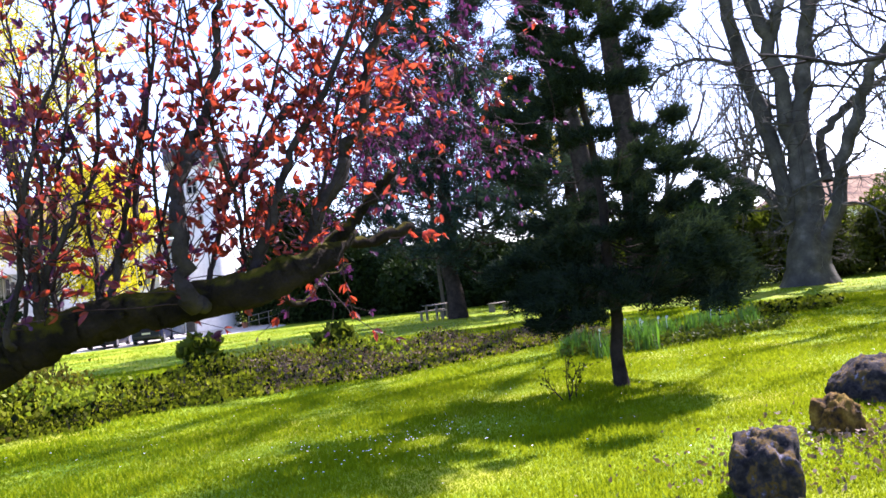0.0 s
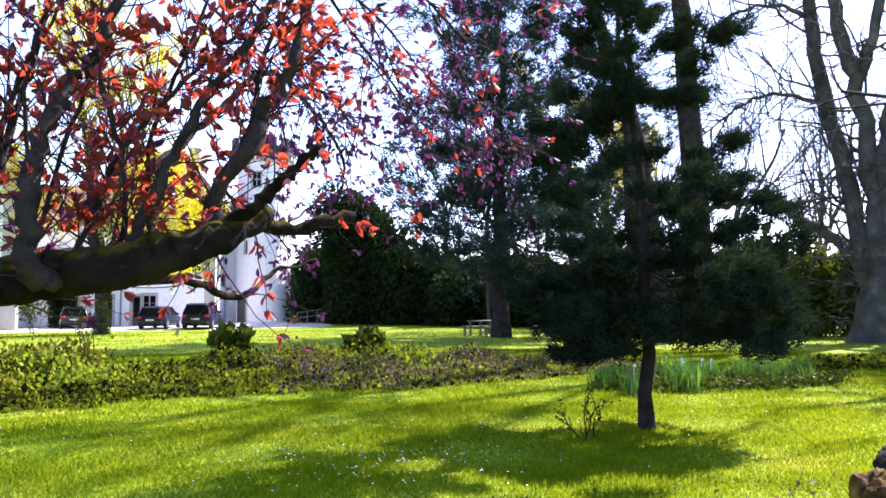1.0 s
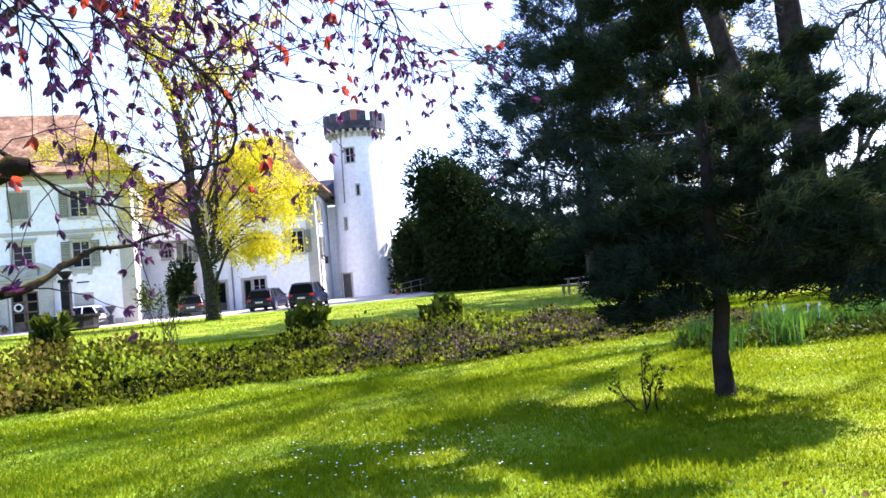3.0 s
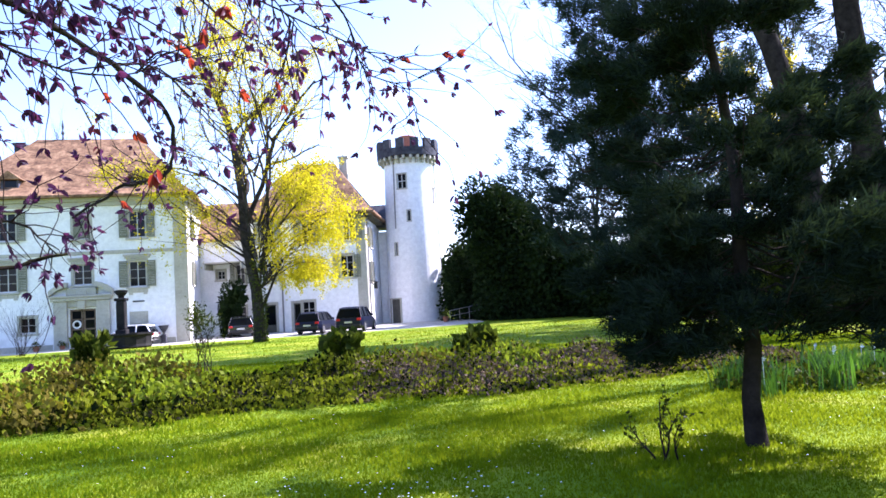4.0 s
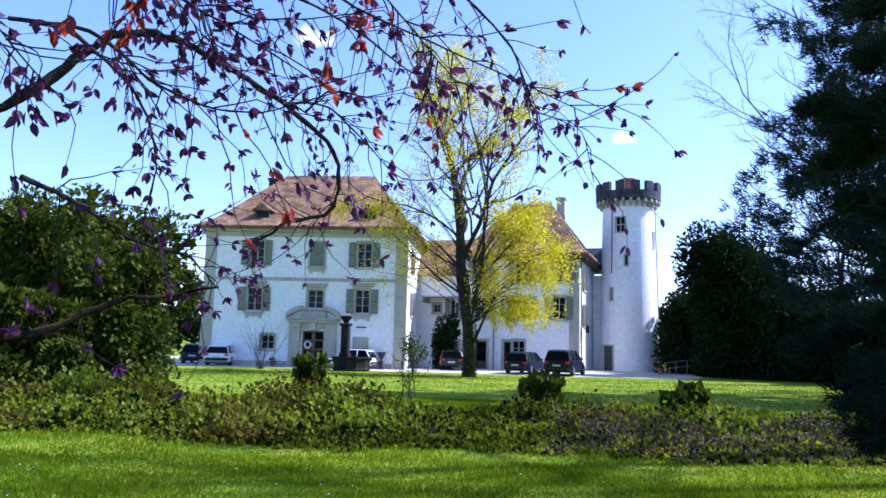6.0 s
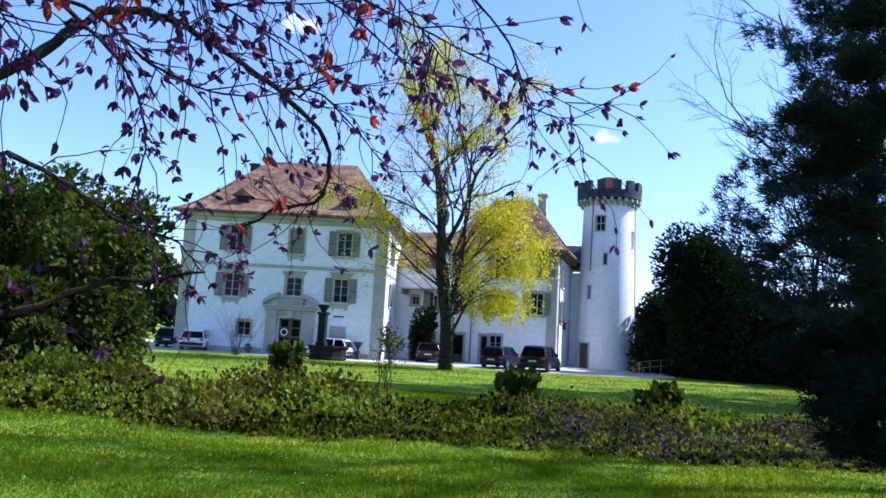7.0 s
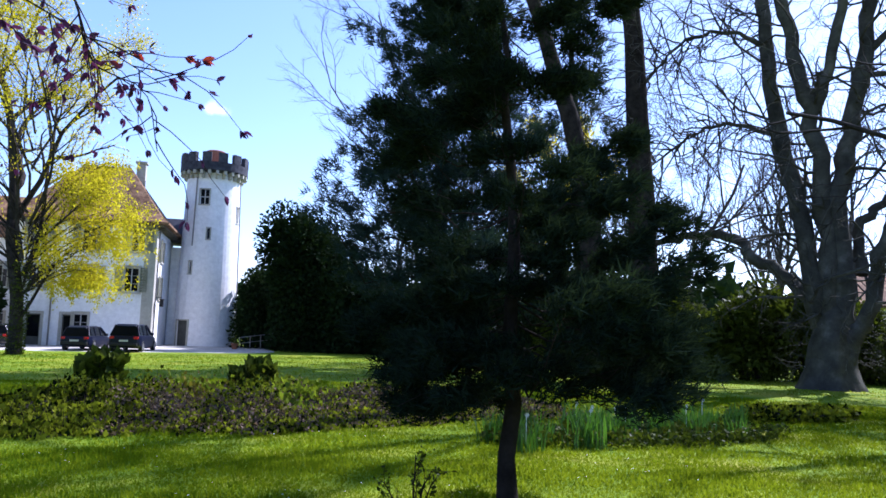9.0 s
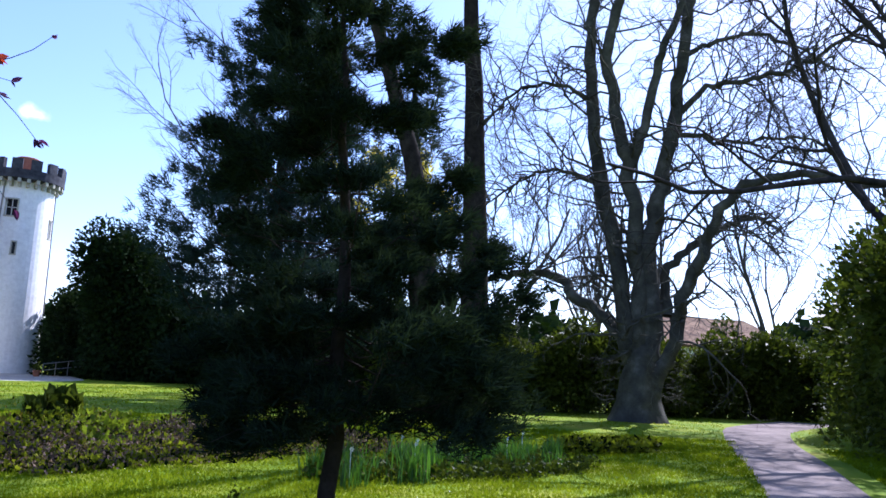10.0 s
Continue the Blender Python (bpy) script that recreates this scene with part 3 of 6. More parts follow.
for ring_r in (0.26,):
    seg = 20
    for k in range(seg):
        a0, a1 = 2 * math.pi * k / seg, 2 * math.pi * (k + 1) / seg
        v = [bm.verts.new((-7.2 + r * math.cos(a), y, 1.7 + r * math.sin(a))) for y in (0.02, 0.11) for r, a in ((0.18, a0), (0.28, a0), (0.28, a1), (0.18, a1))]
        for f in ((0, 1, 2, 3), (7, 6, 5, 4), (1, 5, 6, 2), (0, 3, 7, 4)):
            bm.faces.new([v[j] for j in f])
part("wreath", bm, M_PETAL, house, "round white wreath on the door")
part("doorstep", boxes([(-8.3, -1.0, -0.05, -5.3, 0.15, 0.12)], 0.03), M_STONE, house)
roof = part("roof", hip_roof(-HW, 0, 0, HD, EH + 0.12, -11.3, -3.8, HD / 2, 15.9, 0.75), M_ROOF, house, "brown weathered plain-tile hipped roof")
for u in (-11.4, -3.1):
    dorm = part("dormer", boxes([(u - 0.55, 0.9, EH + 0.35, u - 0.42, 3.6, EH + 1.55), (u + 0.42, 0.9, EH + 0.35, u + 0.55, 3.6, EH + 1.55), (u - 0.55, 0.9, EH + 0.35, u + 0.55, 1.0, EH + 0.55)], 0.01), M_SLATE, house, "small dormer with blue-grey face")
    part("pane", boxes([(u - 0.42, 0.98, EH + 0.55, u + 0.42, 1.02, EH + 1.5)]), M_GLASS, dorm)
    bm = bmesh.new()
    tri = [(u - 0.8, EH + 1.5), (u + 0.8, EH + 1.5), (u, EH + 2.1)]
    v = [bm.verts.new((x, y, z)) for y in (0.6, 4.4) for x, z in tri]
    for f in ((0, 1, 2), (5, 4, 3), (0, 3, 4, 1), (1, 4, 5, 2), (2, 5, 3, 0)):
        bm.faces.new([v[j] for j in f])
    part("dormer_roof", bm, M_ROOF, dorm)
for u, y, w in ((-12.6, 7.2, 0.7),):
    ch = part("chimney", boxes([(u - w / 2, y - 0.4, 12.4, u + w / 2, y + 0.4, 15.7), (u - w / 2 - 0.1, y - 0.5, 15.5, u + w / 2 + 0.1, y + 0.5, 15.7)], 0.02), M_DARKSTONE, house, "dark chimney stack")
fin = part("finial", lathe([(0.12, 15.8), (0.05, 16.2), (0.14, 16.4), (0.04, 16.6), (0.10, 16.9), (0.02, 17.4)], 10), M_SLATE, house)
fin.location = (-9.5, HD / 2, 0)

# ---------------------------------------------------------------- right wing, link and tower
wing = empty("wing_house", pose(4.10, 59.7, -0.62, 0, 0, -9.5), "white two-winged annex with brown hipped roof", "house")
WW, WD, WH = 9.3, 9.5, 9.1
w2 = [(-1.25, 7.05, 0.95, 1.75), (-4.6, 7.05, 0.95, 1.75), (-7.8, 7.05, 0.95, 1.75)]
w1 = [(-1.55, 4.1, 1.0, 1.78), (-4.5, 4.1, 1.0, 1.75), (-7.9, 4.1, 1.0, 1.75)]
w0 = [(-4.75, 1.15, 0.95, 1.25)]
wd = [(-5.95, 0.1, -5.35, 2.3), (-8.3, 0.1, -7.35, 2.3)]
holed_wall("wall", -WW, 0, 0, WH, 0.5, [(u - w / 2, z, u + w / 2, z + h) for u, z, w, h in w2 + w1 + w0] + wd, M_PLASTER, wing)
ws = [(2.6, 6.6, 3.5, 8.2), (2.6, 3.7, 3.5, 5.4)]
holed_wall("wall", 0.5, WD - 0.5, 0, WH, 0.5, ws, M_PLASTER, wing, side_place)
holed_wall("wall", 0.5, WD - 0.5, 0, WH, 0.5, [], M_PLASTER, wing, lambda u, d, z: (-WW + d, u, z))
holed_wall("wall", -WW, 0, 0, WH, 0.5, [], M_PLASTER, wing, lambda u, d, z: (u, WD - d, z))
part("attic_floor", boxes([(-WW + 0.5, 0.5, WH - 0.3, -0.5, WD - 0.5, WH - 0.05)]), M_PLASTER, wing)
for u, z, w, h in w2 + w1:
    window(wing, u, z, w, h)
for u, z, w, h in w0:
    window(wing, u, z, w, h, shutters="none", rows=2)
for _, zz, _, z1 in ws:
    window(wing, 0.0, zz, 0.9, z1 - zz, y=3.05, turn=math.pi / 2)
for a, z0, b, z1 in wd:
    dr = part("door", boxes([(a, 0.1, z0, a + 0.09, 0.18, z1), (b - 0.09, 0.1, z0, b, 0.18, z1), (a, 0.1, z0, b, 0.18, z0 + 0.6), (a, 0.1, z1 - 0.1, b, 0.18, z1)], 0.008), M_GREYDOOR, wing, "grey glazed door")
    part("pane", boxes([(a + 0.08, 0.13, z0 + 0.6, b - 0.08, 0.14, z1 - 0.1)]), M_GLASS, dr)
    part("door_surround", boxes([(a - 0.2, -0.05, 0, a, 0.08, z1 + 0.2), (b, -0.05, 0, b + 0.2, 0.08, z1 + 0.2), (a, -0.05, z1, b, 0.08, z1 + 0.2)], 0.012), M_STONE, wing)
part("corner_pilaster", boxes([(-0.75, -0.05, 0, 0.05, 0, WH - 0.2)], 0.012), M_STONE, wing, "grey-green stone corner strip")
part("corner_pilaster", boxes([(0, 0, 0, 0.05, 0.75, WH - 0.2)], 0.012), M_STONE, wing)
part("eaves_board", boxes([(-WW - 0.6, -0.6, WH - 0.12, 0.6, 0, WH - 0.02), (0, 0, WH - 0.12, 0.6, WD, WH - 0.02)], 0.02), M_WOOD, wing)
for k in range(12):
    part("rafter_tail", boxes([(-WW + 0.3 + k * 0.8, -0.55, WH - 0.3, -WW + 0.42 + k * 0.8, 0, WH - 0.12)]), M_WOOD, wing)
for k in range(11):
    part("rafter_tail", boxes([(0, 0.4 + k * 0.8, WH - 0.3, 0.55, 0.52 + k * 0.8, WH - 0.12)]), M_WOOD, wing)
part("roof", hip_roof(-WW, 0, 0, WD, WH + 0.14, -6.4, -3.0, WD / 2, 14.2, 0.9), M_ROOF, wing, "brown plain-tile hipped roof with swept eaves")
part("roof_ridge_rail", boxes([(-6.4, WD / 2 - 0.03, 14.25, -3.0, WD / 2 + 0.03, 14.3)] + [(-6.4 + 0.25 * k, WD / 2 - 0.02, 14.3, -6.36 + 0.25 * k, WD / 2 + 0.02, 14.5) for k in range(14)]), M_IRON, wing)
part("chimney", boxes([(-2.7, 5.4, 12.6, -2.0, 6.0, 14.9), (-2.8, 5.3, 14.7, -1.9, 6.1, 14.9)], 0.02), M_STONE, wing)
pipe_v, pipe_f = tubes([([(-6.75, -0.1, 0.1), (-6.75, -0.1, 4), (-6.75, -0.1, WH - 0.2)], 0.06, 8)])
solid("downpipe", pipe_v, pipe_f, M_ZINC, wing, smooth=True)
pipe_v, pipe_f = tubes([([(0.1, 0.85, 0.1), (0.1, 0.85, 5), (0.1, 0.85, WH - 0.2)], 0.06, 8)])
solid("downpipe", pipe_v, pipe_f, M_ZINC, wing, smooth=True)
lk = part("lantern", boxes([(0.05, 0.85, 3.75, 0.55, 0.9, 3.8), (0.42, 0.75, 3.1, 0.68, 1.0, 3.6), (0.36, 0.69, 3.6, 0.74, 1.06, 3.68)], 0.02), M_IRON, wing, "black wall lantern on a bracket")
# link between the two houses
link_holes = [(-12.1, 4.55, -11.5, 5.25), (-10.6, 4.1, -9.9, 5.7), (-10.7, 1.1, -9.9, 2.3)]
holed_wall("wall", -17.5, -WW, 0, 7.6, 0.5, link_holes, M_PLASTER, wing, lambda u, d, z: (u, d + 0.5, z))
for a, z0, b, z1 in link_holes:
    window(wing, (a + b) / 2, z0, b - a, z1 - z0, y=0.5, shutters="open" if z1 - z0 > 1.4 else "none", rows=2)
part("lean_roof", boxes([(-12.6, -1.4, 5.75, -9.5, 0.5, 5.85), (-12.5, -1.35, 5.3, -12.4, 0.5, 5.75), (-9.65, -1.35, 5.3, -9.55, 0.5, 5.75)], 0.02), M_STONE, wing, "small grey porch roof")
bm = bmesh.new()
v = [bm.verts.new((x, y, z)) for x in (-18, -WW + 0.2) for y, z in ((-0.1, 7.6), (-0.1, 7.75), (5.0, 11.3), (9.5, 7.6))]
for f in ((0, 1, 5, 4), (1, 2, 6, 5), (2, 3, 7, 6), (3, 0, 4, 7), (0, 3, 2, 1), (4, 5, 6, 7)):
    bm.faces.new([v[j] for j in f])
part("link_roof", bm, M_ROOF, wing)
# block that joins the wing to the tower
part("joint_block", boxes([(0.05, 8.2, 0, 2.2, 11.0, 8.3)], 0.02), M_PLASTER, wing)
bm = bmesh.new()
v = [bm.verts.new((x, y, z)) for x in (-1.6, 2.6) for y, z in ((7.6, 8.7), (7.6, 8.85), (9.4, 10.9), (11.4, 8.7))]
for f in ((0, 1, 5, 4), (1, 2, 6, 5), (2, 3, 7, 6), (3, 0, 4, 7), (0, 3, 2, 1), (4, 5, 6, 7)):
    bm.faces.new([v[j] for j in f])
part("joint_roof", bm, M_SLATE, wing, "dark slate roof")

TX, TY = 8.53, 67.0
tower = empty("round_tower", pose(TX, TY, -0.72), "white round tower with dark crenellated parapet", "tower")
TR = lambda z: 2.50 - 0.022 * z          # radius at a height


def tower_place(a, d, z):
    r = TR(z) - d
    return (r * math.sin(a), -r * math.cos(a), z)


tower_holes = [(-0.56, 11.9, -0.22, 13.15), (-0.22, 9.0, -0.12, 9.9), (-0.80, 6.1, -0.70, 7.1), (-1.14, 0.12, -0.66, 2.25), (1.02, 10.6, 1.16, 12.0)]
angles = [2 * math.pi * k / 48 - math.pi for k in range(49)]
holed_wall("wall", -math.pi, math.pi, 0, 14.85, 0.45, tower_holes, M_PLASTER, tower, tower_place, [a for a in angles if all(not h[0] < a < h[2] for h in tower_holes)])
for a0, z0, a1, z1 in tower_holes:
    am, hw = (a0 + a1) / 2, TR((z0 + z1) / 2) * (a1 - a0) / 2
    door = z0 < 1
    w = part("door" if door else "window", boxes([(-hw - 0.1, -0.05, z0, -hw, 0.1, z1 + 0.1), (hw, -0.05, z0, hw + 0.1, 0.1, z1 + 0.1), (-hw, -0.05, z1, hw, 0.1, z1 + 0.1)] + ([] if door else [(-hw - 0.12, -0.09, z0 - 0.1, hw + 0.12, 0.1, z0)]), 0.01), M_STONE, tower)
    r = TR((z0 + z1) / 2) - 0.02
    w.location, w.rotation_euler = (r * math.sin(am), -r * math.cos(am), 0), (0, 0, am)
    part("door_leaf" if door else "pane", boxes([(-hw, 0.12, z0, hw, 0.17, z1)]), M_GREYDOOR if door else M_GLASS, w)
    if not door and hw > 0.3:
        part("frame", boxes([(-0.03, 0.08, z0, 0.03, 0.12, z1), (-hw, 0.08, (z0 + z1) / 2 - 0.03, hw, 0.12, (z0 + z1) / 2 + 0.03)]), M_FRAME, w)
part("parapet", lathe([(2.2, 14.6), (2.66, 14.72), (2.78, 14.76), (2.78, 15.45), (2.45, 15.45), (2.45, 14.9)], 48), M_DARKSTONE, tower, "dark weathered stone parapet")
corbel = boxes([(-0.12, -2.74, 14.42, 0.12, -2.05, 14.74), (-0.10, -2.45, 14.12, 0.10, -2.05, 14.42)], 0.02)
first = None
for k in range(26):
    if first is None:
        first = part("corbel", corbel, M_STONE, tower)
        ob = first
    else:
        ob = new("corbel", first.data)
        ob.parent = tower
    ob.rotation_euler = (0, 0, 2 * math.pi * k / 26)
first = None
for k in range(13):
    if first is None:
        bm = bmesh.new()
        v = []
        for a in np.linspace(-0.135, 0.135, 4):
            for r in (2.79, 2.43):
                for z in (15.45, 16.25):
                    v.append(bm.verts.new((r * math.sin(a), -r * math.cos(a), z)))
        for c in range(3):
            o, p = v[c * 4:c * 4 + 4], v[c * 4 + 4:c * 4 + 8]
            bm.faces.new((o[0], p[0], p[1], o[1]))
            bm.faces.new((o[1], p[1], p[3], o[3]))
            bm.faces.new((o[3], p[3], p[2], o[2]))
        bm.faces.new((v[0], v[1], v[3], v[2]))
        bm.faces.new((v[12], v[14], v[15], v[13]))
        first = part("merlon", bm, M_DARKSTONE, tower)
        ob = first
    else:
        ob = new("merlon", first.data)
        ob.parent = tower
    ob.rotation_euler = (0, 0, 2 * math.pi * (k + 0.3) / 13)
part("tower_roof", lathe([(2.43, 15.2), (0.95, 15.5), (0.86, 16.8), (0.7, 16.88), (0.1, 16.92)], 32), M_TERRA, tower, "red-tiled turret cap inside the parapet")
pv, pf = tubes([([tower_place(-0.72, -0.06, z) for z in (8.4, 11.5, 14.5)], 0.055, 8)])
solid("downpipe", pv, pf, M_ZINC, tower, smooth=True)
pv, pf = tubes([([tower_place(1.35, -0.06, z) for z in (0.1, 6.0, 14.1)], 0.05, 8)])
solid("downpipe", pv, pf, M_ZINC, tower, smooth=True)

# ---------------------------------------------------------------- forecourt: cars, fountain, planters


def loft(sections):
    """bmesh skin over equal-length rings of points, closed at both ends."""
    bm = bmesh.new()
    rings = [[bm.verts.new(p) for p in s] for s in sections]
    n = len(rings[0])
    for a, b in zip(rings, rings[1:]):
        for k in range(n):
            bm.faces.new((a[k], a[(k + 1) % n], b[(k + 1) % n], b[k]))
    bm.faces.new(rings[0][::-1])
    bm.faces.new(rings[-1])
    bmesh.ops.recalc_face_normals(bm, faces=bm.faces)
    return bm


def car(m, paint, label, length=4.5, width=1.84, height=1.62, tail=0.35):
    """A parked car, its tail at -y: body, glasshouse, roof, wheels, lights and bumper."""
    root = empty("car", m, label, "car", "cars parked on the forecourt")
    hw, L = width / 2, length
    belt = height * 0.60
    st = [(0.0, 0.42, belt * 0.80, 0.86), (0.10, 0.30, belt * 0.97, 0.95), (0.5, 0.22, belt, 1.0), (L * 0.5, 0.20, belt * 0.98, 1.0), (L * 0.72, 0.20, belt * 0.96, 0.99), (L - 0.5, 0.24, belt * 0.84, 0.96), (L - 0.12, 0.30, belt * 0.70, 0.88), (L, 0.40, belt * 0.58, 0.76)]
    sec = []
    for y, zl, zb, f in st:
        w = hw * f
        ring = [(-w * 0.9, zl), (-w, zl + 0.14), (-w * 1.0, zb * 0.72), (-w * 0.95, zb - 0.03), (-w * 0.86, zb), (w * 0.86, zb), (w * 0.95, zb - 0.03), (w * 1.0, zb * 0.72), (w, zl + 0.14), (w * 0.9, zl)]
        sec.append([(x, y, z) for x, z in ring])
    part("body", loft(sec), paint, root, smooth=False)
    gl = [(0.10, belt - 0.03, belt + 0.02, 0.86, 0.84), (tail, belt - 0.03, height - 0.10, 0.88, 0.66), (tail + 0.35, belt - 0.03, height - 0.04, 0.89, 0.68), (L * 0.48, belt - 0.03, height - 0.04, 0.89, 0.68), (L * 0.56, belt - 0.03, height - 0.12, 0.88, 0.67), (L * 0.74, belt - 0.03, belt + 0.01, 0.86, 0.80)]
    part("glasshouse", loft([[(-hw * a, y, z0), (-hw * b, y, z1), (hw * b, y, z1), (hw * a, y, z0)] for y, z0, z1, a, b in gl]), M_CARGLASS, root, "dark tinted car windows")
    rf = [(tail - 0.08, height - 0.12, 0.66), (tail + 0.35, height - 0.03, 0.70), (L * 0.48, height - 0.03, 0.70), (L * 0.57, height - 0.13, 0.68)]
    part("roof", loft([[(-hw * w, y, z - 0.04), (-hw * w * 0.9, y, z + 0.03), (hw * w * 0.9, y, z + 0.03), (hw * w, y, z - 0.04)] for y, z, w in rf]), paint, root)
    for s in (-1, 1):
        for y0, y1 in ((0.16, tail + 0.12), (L * 0.30, L * 0.30), (L * 0.50, L * 0.50), (L * 0.75, L * 0.55)):
            v, f = tubes([([(s * hw * 0.89, y0, belt - 0.02), (s * hw * 0.69, y1, height - 0.06)], 0.045, 6)])
            solid("pillar", v, f, paint, root)
        part("tail_light", boxes([(s * hw * 0.62, -0.02, belt * 0.78, s * hw * 0.90, 0.14, belt * 0.93)], 0.02), M_RED, root, "red tail light")
        part("headlight", boxes([(s * hw * 0.5, L - 0.22, belt * 0.52, s * hw * 0.84, L - 0.04, belt * 0.66)], 0.02), M_LAMP, root)
        part("mirror", boxes([(s * hw * 0.95, L * 0.63, belt, s * hw * 1.12, L * 0.66, belt + 0.14)], 0.02), paint, root)
        for y in (0.85, L - 0.88):
            wheel = part("wheel", lathe([(0.20, -0.11), (0.31, -0.11), (0.335, -0.07), (0.335, 0.07), (0.31, 0.11), (0.20, 0.11)], 20), M_TYRE, root, "black rubber tyre")
            wheel.location, wheel.rotation_euler = (s * (hw - 0.09), y, 0.335), (0, math.pi / 2, 0)
            part("rim", lathe([(0.21, -0.112), (0.06, -0.118), (0.06, 0.118), (0.21, 0.112)], 10), M_RIM, wheel)
    part("bumper", boxes([(-hw * 0.88, -0.06, 0.36, hw * 0.88, 0.10, 0.56)], 0.04), M_TYRE, root)
    part("plate", boxes([(-0.26, -0.045, belt * 0.62, 0.26, 0.06, belt * 0.62 + 0.11)], 0.005), M_FRAME, root, "pale blank number plate")
    return root


car(pose(2.45, 51.4, gz(2.3, 52) + 0.03, 0, 0, -15), M_NAVY, "dark blue sport utility car parked tail outwards", 4.6, 1.9, 1.72)
car(pose(-0.35, 52.4, gz(0, 52) + 0.03, 0, 0, -17), M_NAVY, "dark blue estate car parked beside another", 4.5, 1.8, 1.52)
car(pose(-5.1, 55.0, gz(-6, 55) + 0.03, 0, 0, 4), M_BLACK, "black hatchback parked behind the yellow tree", 4.1, 1.78, 1.5)
car(pose(-10.3, 53.0, gz(-12, 54) + 0.03, 0, 0, 86), M_WHITECAR, "white car half hidden behind the fountain", 3.7, 1.7, 1.4)
car(pose(-21.6, 51.6, gz(-21.6, 53) + 0.03, 0, 0, 12), M_WHITECAR, "white estate car parked at the house corner", 4.5, 1.82, 1.5)
car(pose(-24.2, 53.0, gz(-24, 55) + 0.03, 0, 0, 14), M_NAVY, "dark blue car parked behind the white one", 4.3, 1.8, 1.5)

fountain = empty("fountain", pose(-11.3, 50.6, gz(-11.3, 50.6)), "dark stone fountain with column and round basin", "fountain")
part("basin", lathe([(1.2, 0.0), (1.3, 0.1), (1.25, 0.25), (1.3, 0.75), (1.42, 0.85), (1.42, 0.95), (1.2, 0.95), (1.15, 0.5)], 12), M_SHADESTONE, fountain)
col = part("column", boxes([(-0.34, -0.34, 0.2, 0.34, 0.34, 1.2), (-0.27, -0.27, 1.2, 0.27, 0.27, 3.0), (-0.36, -0.36, 3.0, 0.36, 0.36, 3.2)], 0.05), M_SHADESTONE, fountain)
col.location = (-0.5, 0, 0)
urn_top = part("finial", lathe([(0.15, 3.2), (0.22, 3.35), (0.40, 3.55), (0.42, 3.68), (0.2, 3.72)], 14), M_SHADESTONE, fountain)
urn_top.location = (-0.5, 0, 0)


def urn(x, y, label, h=1.25):
    root = empty("stone_urn", pose(x, y, gz(x, y) + 0.02), label, "planter", "stone urns before the house")
    part("pedestal", boxes([(-0.22, -0.22, 0, 0.22, 0.22, 0.12), (-0.16, -0.16, 0.12, 0.16, 0.16, h * 0.5)], 0.02), M_DARKSTONE, root)
    part("bowl", lathe([(0.1, h * 0.5), (0.07, h * 0.58), (0.22, h * 0.78), (0.34, h * 0.95), (0.36, h), (0.26, h)], 16), M_DARKSTONE, root)
    return root


urn(-10.0, 53.7, "grey stone urn on a pedestal by the wall")
rng = np.random.default_rng(3)
for x, y, s in ((-18.0, 53.2, 0.35), (-16.4, 53.3, 0.3), (4.0, 58.6, 0.4), (-4.4, 59.2, 0.4), (10.2, 60.0, 0.45), (-14.2, 53.4, 0.3)):
    root = empty("flower_pot", pose(x, y, gz(x, y) + 0.02), "small clay pot with a green plant by the wall", "flower pot", "pots along the house")
    part("pot", lathe([(0.12 * s / 0.3, 0), (0.17 * s / 0.3, s * 0.9), (0.19 * s / 0.3, s * 0.9), (0.19 * s / 0.3, s), (0.14 * s / 0.3, s)], 14), M_TERRA, root)
    p = rng.normal(size=(60, 3)) * s * 0.35 + np.array([0, 0, s * 1.3])
    v, f = leaves(rng, p, 0.16)
    tagged(solid("plant", v, f, M_LAUREL, root), kind="stuff")

rail = empty("railing", pose(10.6, 60.4, gz(10.6, 60.4)), "thin grey steel stair railing by the tower", "railing")
for k in range(5):
    v, f = tubes([([(k * 0.8, 0, 0), (k * 0.8, 0, 0.9 + 0.12 * k)], 0.03, 6)])
    solid("post", v, f, M_ZINC, rail)
for h in (0.45, 0.9):
    v, f = tubes([([(0, 0, h), (3.2, 0, h + 0.48)], 0.028, 6)])
    solid("rail", v, f, M_ZINC, rail)

table = empty("picnic_table", pose(15.2, 33.2, gz(15.2, 33.2), 0, 0, 20), "weathered grey wooden garden table with benches", "table")
for k in range(5):
    part("board", boxes([(-0.9, -0.4 + k * 0.165, 0.71, 0.9, -0.25 + k * 0.165, 0.75)], 0.005), M_WOOD, table)
for s in (-1, 1):
    part("bench", boxes([(-0.9, s * 0.75 - 0.14, 0.42, 0.9, s * 0.75 + 0.14, 0.46)], 0.005), M_WOOD, table)
    for x in (-0.7, 0.7):
        part("leg", boxes([(x - 0.04, s * 0.35 - 0.04, 0, x + 0.04, s * 0.35 + 0.04, 0.71), (x - 0.04, s * 0.75 - 0.05, 0, x + 0.04, s * 0.75 + 0.05, 0.42)]), M_WOOD, table)
bench = empty("garden_bench", pose(18.6, 33.5, gz(18.6, 33.5), 0, 0, 20), "low weathered wooden bench on the lawn", "bench")
part("seat", boxes([(-0.7, -0.2, 0.42, 0.7, 0.2, 0.47)], 0.01), M_WOOD, bench)
for x in (-0.55, 0.55):
    part("leg", boxes([(x - 0.04, -0.18, 0, x + 0.04, 0.18, 0.42)]), M_WOOD, bench)

# ---------------------------------------------------------------- trees


